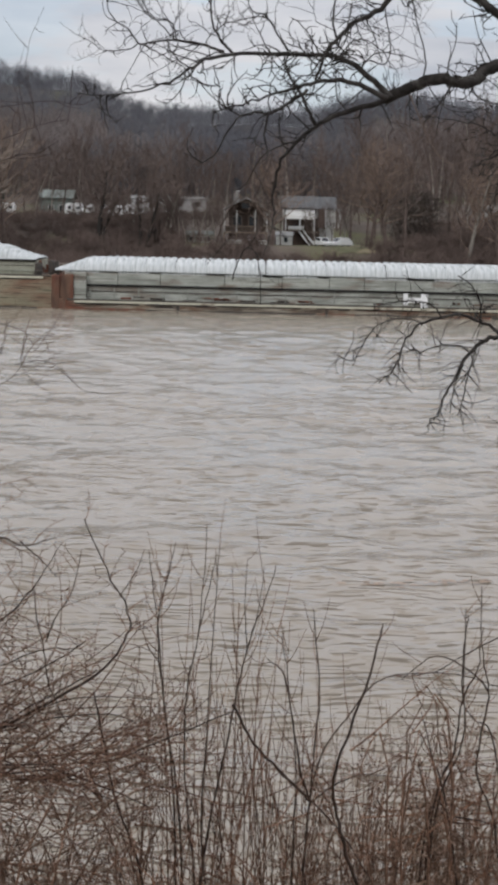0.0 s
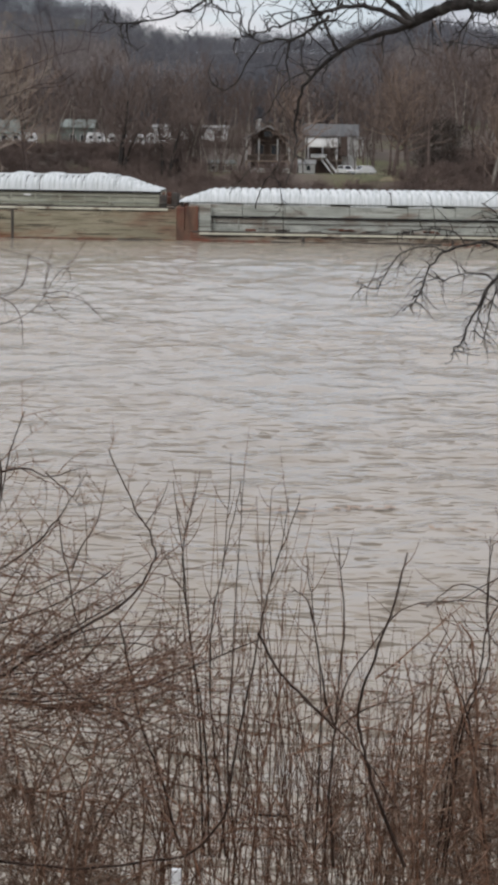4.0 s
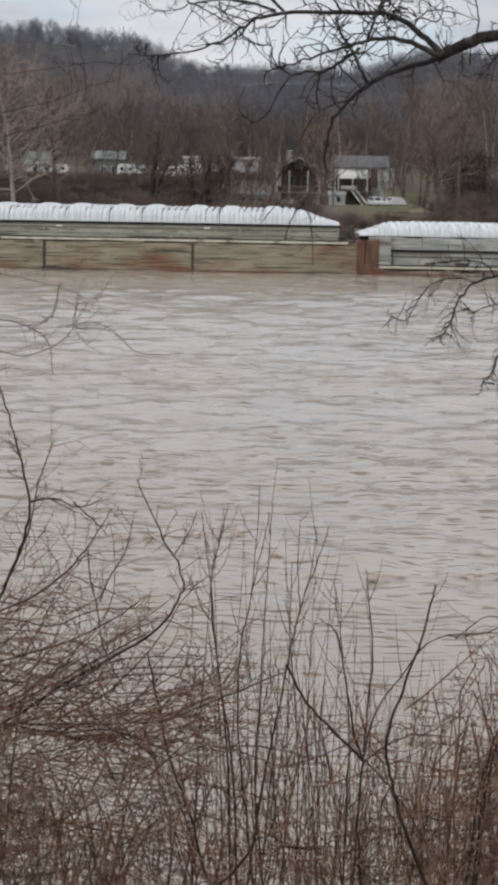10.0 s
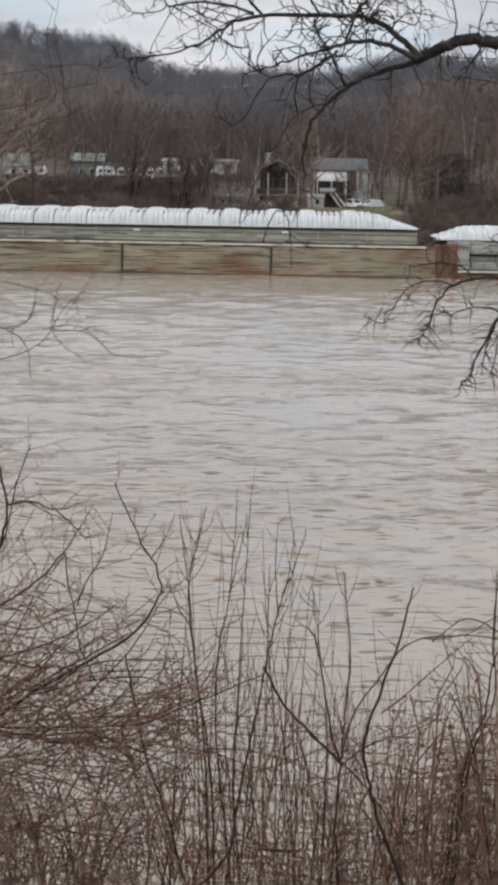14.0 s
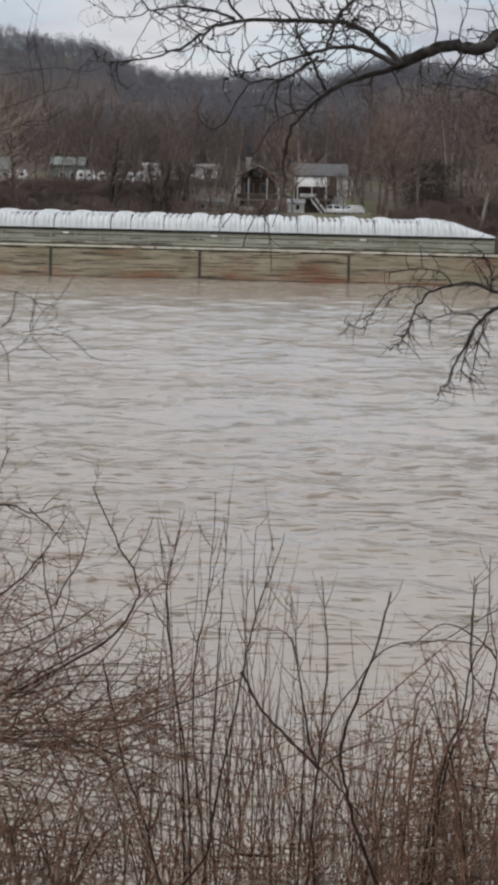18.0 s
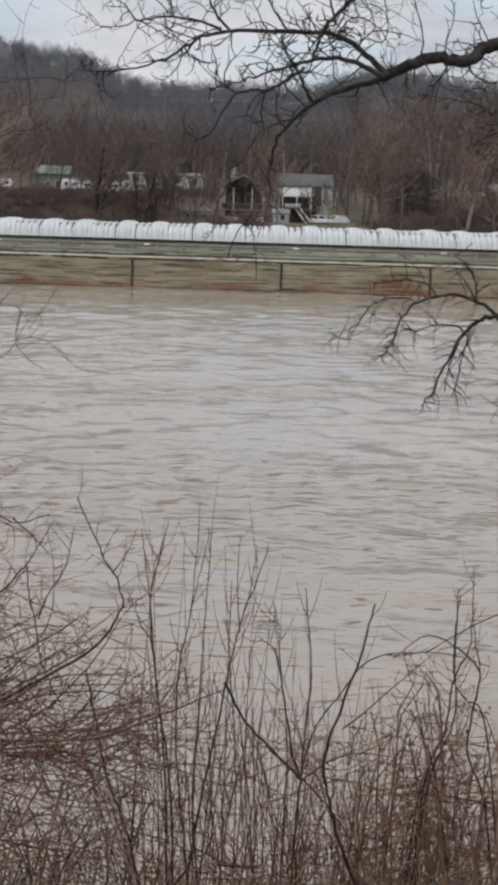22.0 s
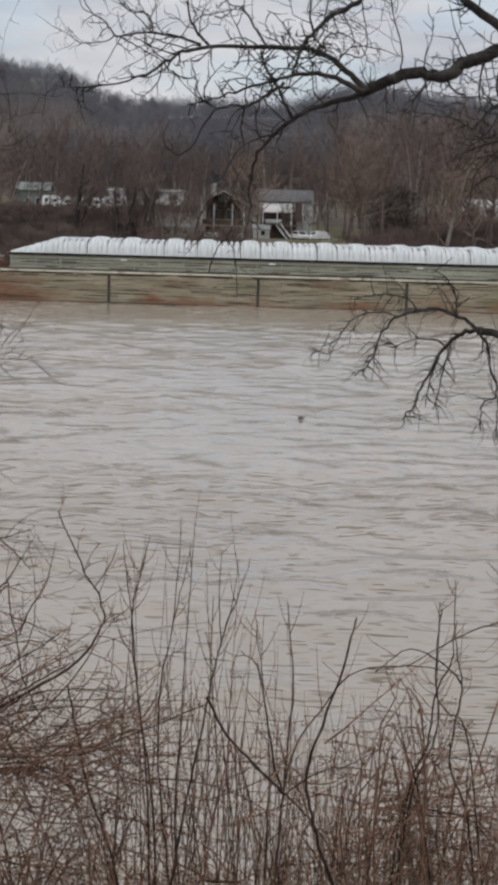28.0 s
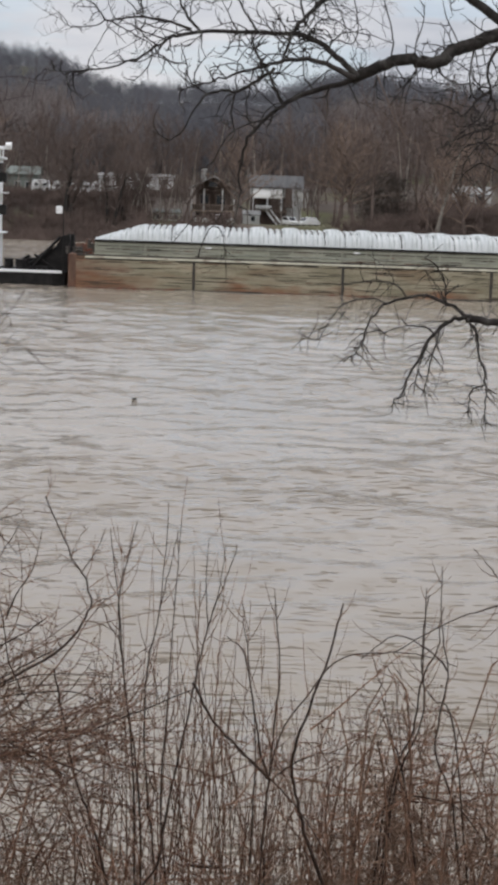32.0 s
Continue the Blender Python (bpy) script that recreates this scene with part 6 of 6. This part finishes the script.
def canes(x0, x1, y0, y1, n, reach, rise, r, flat=0.5, tn=3, tl=0.3, again=1, edge=0.0):
    """Arching, crossing bramble canes from the bank; edge: how much lower they stay towards x1."""
    def extra(fine, rng, t, base):
        for k in range(n):
            x, y = rng.uniform(x0, x1), rng.uniform(y0, y1)
            z = gz(x, y) - 0.05
            up = rise * (0.45 + 0.6 * rng.random()) * (1 - edge * (x - x0) / (x1 - x0))
            a = rng.choice((-1, 1)) * rng.uniform(0.25, 1)
            q = spline([(x, y, z), (x + 0.3 * a * reach + 0.08 * rng.normal(), y + 0.1 * rng.normal(), z + up * 0.6), (x + 0.7 * a * reach, y + 0.2 * rng.normal(), z + up), (x + 1.2 * a * reach, y + 0.25 * rng.normal(), z + up * (1.02 - flat * rng.random())), (x + 1.6 * a * reach, y + 0.3 * rng.normal(), z + up * (0.95 - flat * 1.5 * rng.random()))], 3)
            q = q + rng.normal(0, 0.012, q.shape)
            fine.tube(q, r * (0.6 + 0.7 * rng.random()), r * 0.3, 4)
            twigs(fine, rng, q, tn, tl, r * 0.5, 0.03, 0.13, again, 1.0, 0.5, 0.3, 3, 4)
    return extra


def whips(spots, n, height, r, lean=0.10, tn=4):
    """Upright shoots from a stool."""
    def extra(fine, rng, t, base):
        for k in range(n):
            x, y = spots[k % len(spots)]
            x, y = x + 0.12 * rng.normal(), y + 0.15 * rng.normal()
            z = gz(x, y) - 0.05
            q = stem_path(rng, (x, y, z), (lean * rng.normal(), 0.1 * rng.normal(), 1), height * (0.62 + 0.42 * rng.random()), 9, 0.02, 0.04)
            fine.tube(q, r * (0.6 + 0.6 * rng.random()), r * 0.25, 4)
            twigs(fine, rng, q, tn, 0.6, r * 0.5, 0.16, 0.03, 0, 0.24, 0.6, 0.4)
    return extra


def laid(x0, x1, y0, y1, z0, z1, n, r):
    """Canes that lean and lie across one another, nearly level."""
    def extra(fine, rng, t, base):
        for k in range(n):
            y, z, ln = rng.uniform(y0, y1), rng.uniform(z0, z1), rng.uniform(0.7, 1.6)
            x = rng.uniform(x0, x1 - ln * 0.6)
            q = stem_path(rng, (x, y, z), (1, 0.2 * rng.normal(), 0.22 * rng.normal()), ln, 7, 0.09, 0.0)
            fine.tube(q, r * (0.6 + 0.6 * rng.random()), r * 0.3, 4)
            twigs(fine, rng, q, 6, 0.3, r * 0.45, 0.02, 0.2, 1, 1.0, 0.5, 0.1, 3, 4)
    return extra


def fan(n):
    """Thin arching shoots that rise and spread from the bramble's far side."""
    def extra(fine, rng, t, base):
        for k in range(n):
            x = rng.uniform(-2.5, -0.75)
            z = rng.uniform(4.0, 5.15 - 0.75 * ramp01((x + 1.9) / 1.1))
            q = stem_path(rng, (x, rng.uniform(9.8, 11.2), z), (rng.choice((1, 1, 1, -1)), 0.2 * rng.normal(), rng.uniform(-0.15, 0.75)), rng.uniform(0.5, 1.15), 7, 0.07, 0.01)
            fine.tube(q, 0.0045, 0.0018, 4)
            twigs(fine, rng, q, 5, 0.3, 0.0026, 0.03, 0.10, 1, 1.0, 0.5, 0.1, 3, 4)
    return extra


def both(*extras):
    def extra(fine, rng, t, base):
        for e in extras:
            e(fine, rng, t, base)
    return extra


def dead_leaves(spots, n, spread, size):
    """Curled dry leaves caught in the brush."""
    def extra(fine, rng, t, base):
        for k in range(n):
            c = np.array(spots[k % len(spots)]) + rng.normal(0, 1, 3) * np.array(spread)
            d, e = unit(rng.normal(0, 1, 3)) * size * (0.6 + 0.8 * rng.random()), unit(rng.normal(0, 1, 3)) * size * 0.4
            s = Shape()
            lift = unit(np.cross(d, e)) * size * 0.3
            p = [c, c + d * 0.5 + e + lift, c + d, c + d * 0.5 - e + lift, c + d * 0.5]
            s.v = [tuple(q - base) for q in p]
            s.f = [(0, 1, 4), (1, 2, 4), (2, 3, 4), (3, 0, 4)]
            part("dry_leaf", s, "dry_leaf", t)
    return extra


def near_bank():
    rooted("bramble", "tangled leafless bramble with arching dark canes on the bank", -1.6, 10.3, vine_limbs, "bark_cane", 41, 8, 0.42, 0.0036, 0.03, "brush on the near bank", 1, 0.09,
           both(canes(-2.8, -0.85, 9.4, 12.2, 92, 0.8, 2.75, 0.0066, 0.45, 7, 0.36, 1, 0.32), laid(-2.6, -0.35, 9.7, 11.0, 4.28, 4.46, 26, 0.007), laid(-2.6, -0.55, 9.6, 11.4, 3.1, 4.1, 50, 0.006), fan(115)))
    rooted("sapling", "thin dark leafless sapling leaning over the water", -3.3, 13.0, sapling_limbs, "bark_stem", 47, 3.0, 0.32, 0.0024, 0.02, "brush on the near bank", 0, 0.07, sapling_trunk)
    rooted("willow_clump", "clump of tall slender leafless whips on the bank", -0.2, 11.0, whip_limbs, "bark_whip", 42, 3.5, 0.42, 0.0032, 0.24, "brush on the near bank", 0, 0.03,
           both(whips(((-0.35, 11.0), (-0.2, 11.2), (-0.45, 11.1), (0.05, 11.2), (-0.6, 11.3), (0.1, 11.4)), 46, 3.3, 0.0062), whips(((0.35, 11.2), (0.55, 11.3), (0.75, 11.2)), 64, 2.6, 0.0046)))
    rooted("brush_clump", "dense brown leafless brush with a few dry leaves on the bank", 1.2, 10.6, right_limbs, "bark_cane", 43, 4, 0.38, 0.003, 0.12, "brush on the near bank", 0, 0.06,
           both(whips(((1.0, 10.9), (1.25, 11.0), (1.45, 10.8), (0.85, 11.2)), 54, 2.5, 0.0042, 0.16), canes(0.7, 2.6, 9.6, 12.2, 92, 0.6, 2.35, 0.0062, 0.45, 6, 0.32, 1, -0.12), dead_leaves(((0.95, 10.4, 4.1), (1.05, 10.4, 3.95), (1.15, 10.5, 3.85), (1.1, 10.4, 4.0), (1.3, 10.4, 4.6), (0.75, 10.2, 4.35)), 90, (0.12, 0.1, 0.13), 0.035)))
    rooted("undergrowth", "low mat of leafless twigs along the bank", 0.0, 11.5, None, "bark_whip", 44, 0, 0, 0, 0, "brush on the near bank", 0, 0.1,
           both(canes(-1.4, 1.9, 10.2, 12.6, 62, 0.6, 2.0, 0.005, 0.45, 6, 0.3, 1), laid(-0.9, 2.6, 10.2, 11.8, 3.0, 4.1, 85, 0.0055)))
    stake = thing("survey_stake", (-0.493, 10.0, gz(-0.493, 10.0)), "short white wooden stake in the bank", "stake")
    part("post", box(-0.026, 0.026, -0.015, 0.015, -0.2, 3.44 - gz(-0.493, 10.0), c=0.004), "paint_white", stake)
    stick = thing("cut_stick", (0.06, 11.0, 3.395), "dark broken stick caught level in the brush", "stick")
    part("wood", Shape().tube([(-0.14, 0, 0.01), (-0.02, 0.01, 0.0), (0.11, 0, 0.0)], 0.010, 0.011, 7), "bark_dark", stick)


def litter(name, label, patches, seed):
    """A mat of dead stalks and broken twigs; patches: rows of x, y, half width, top, count."""
    rng = np.random.default_rng(seed)
    s = Shape()
    for px, py, half, top, n in patches:
        for _ in range(n):
            x, y = px + half * rng.normal() * 0.6, py + 0.35 * rng.normal()
            g = gz(x, y)
            z = g + (top - g) * rng.random() ** 0.7 * math.exp(-((x - px) / half) ** 2 * 0.5)
            q = stem_path(rng, (x, y, z), rng.normal(0, 1, 3) * np.array((1, 0.5, 0.8)), rng.uniform(0.06, 0.2), 3, 0.3, 0.0)
            s.tube(q, 0.0032, 0.0018, 3)
    tagged(new(name, s.mesh(name, "dry_leaf")), label, "dead weeds", kind="stuff")


litter("dead_weeds", "tangled mat of brown dead weeds on the bank", ((-1.75, 10.2, 0.75, 4.1, 3400), (-0.95, 10.4, 0.4, 3.6, 900), (1.05, 10.6, 0.35, 4.25, 1700), (1.6, 10.5, 0.5, 4.0, 1700), (0.35, 10.8, 0.5, 3.7, 900)), 77)


def sapling_trunk(fine, rng, t, base):
    part("trunk", Shape().tube(spline([(-3.3, 13.0, base[2] - 0.2), (-3.2, 13.05, 4.0), (-3.05, 13.0, 7.0), (-2.6, 13.0, 8.6), (-2.35, 13.0, 9.6)], 5) - base, 0.05, 0.012, 8), "bark_dark", t, smooth=True)
    for pts in (((-3.15, 13.0, 5.6), (-3.0, 13.0, 6.1), (-2.85, 13.0, 6.3)), ((-3.15, 13.0, 5.2), (-3.0, 13.0, 5.7), (-2.85, 13.0, 6.0))):
        part("branch", Shape().tube(spline(pts, 4) - base, 0.016, 0.009, 5), "bark_dark", t, smooth=True)


shoreline_tree()
near_bank()


def drift():
    """Flotsam that the current carries along."""
    rng = np.random.default_rng(61)
    d = thing("driftwood", (0, 68.5, 0), "small dark chunk of driftwood floating in the river", "driftwood")
    part("chunk", Shape().tube([(-0.08, 0, 0.03), (-0.03, 0.01, 0.06), (0.04, 0, 0.065), (0.08, 0.01, 0.03)], 0.045, 0.04, 7), "bark_dark", d)
    lines = []
    for k, (length, y) in enumerate(((3.2, 38.6), (2.2, 36.9), (4.5, 34.9))):
        f = thing("scum_line", (0, y, 0), "thin brown line of foam and scum on the water", "river foam", "drifting foam")
        for _ in range(46):
            s = Shape()
            x, yy, r = rng.uniform(-0.5, 0.5) * length, 0.16 * rng.normal(), 0.025 + 0.05 * rng.random()
            yy += 0.25 * math.sin(x * 1.1 + k)
            ring = [(x + r * 1.7 * math.cos(a), yy + r * math.sin(a), 0.012) for a in np.arange(6) * math.pi / 3]
            s.loft([ring, [(x + (p[0] - x) * 0.6, yy + (p[1] - yy) * 0.6, 0.018) for p in ring]])
            part("foam", s, "foam", f)
        lines.append(f)
    return d, lines


drift_wood, scum = drift()

# ---- what moves: the tow goes upstream, the river and its drift go down
def motions():
    joint = ((0, -15.55), (4, -7.35), (8, 0.62), (13, 10.6), (19, 22.3), (23, 30.05), (26, 35.85), (32, 47.3))
    walk(barge_rear, [(t, pose(x - 0.02, SIDE_Y, 0)) for t, x in joint])
    walk(barge_front, [(t, pose(x + 59.5, SIDE_Y, 0)) for t, x in joint])
    walk(boat, [(t, pose(x - 59.75, SIDE_Y + 1.5, 0)) for t, x in joint])
    walk(drift_wood, [(0, pose(42.35, 68.5, 0.0)), (16, pose(19.7, 68.5, 0.03)), (32, pose(-2.93, 68.5, 0.0))])
    for f, x, y in zip(scum, (3.5, 6.8, 9.8), (38.6, 36.9, 34.9)):
        walk(f, [(0, pose(x, y, 0.01)), (16, pose(x - 10.0, y, 0.02)), (32, pose(x - 20.0, y, 0.01))])
    walk(water, [(0, pose(13, 0, 0)), (16, pose(0, 0, 0)), (32, pose(-13, 0, 0))])


motions()
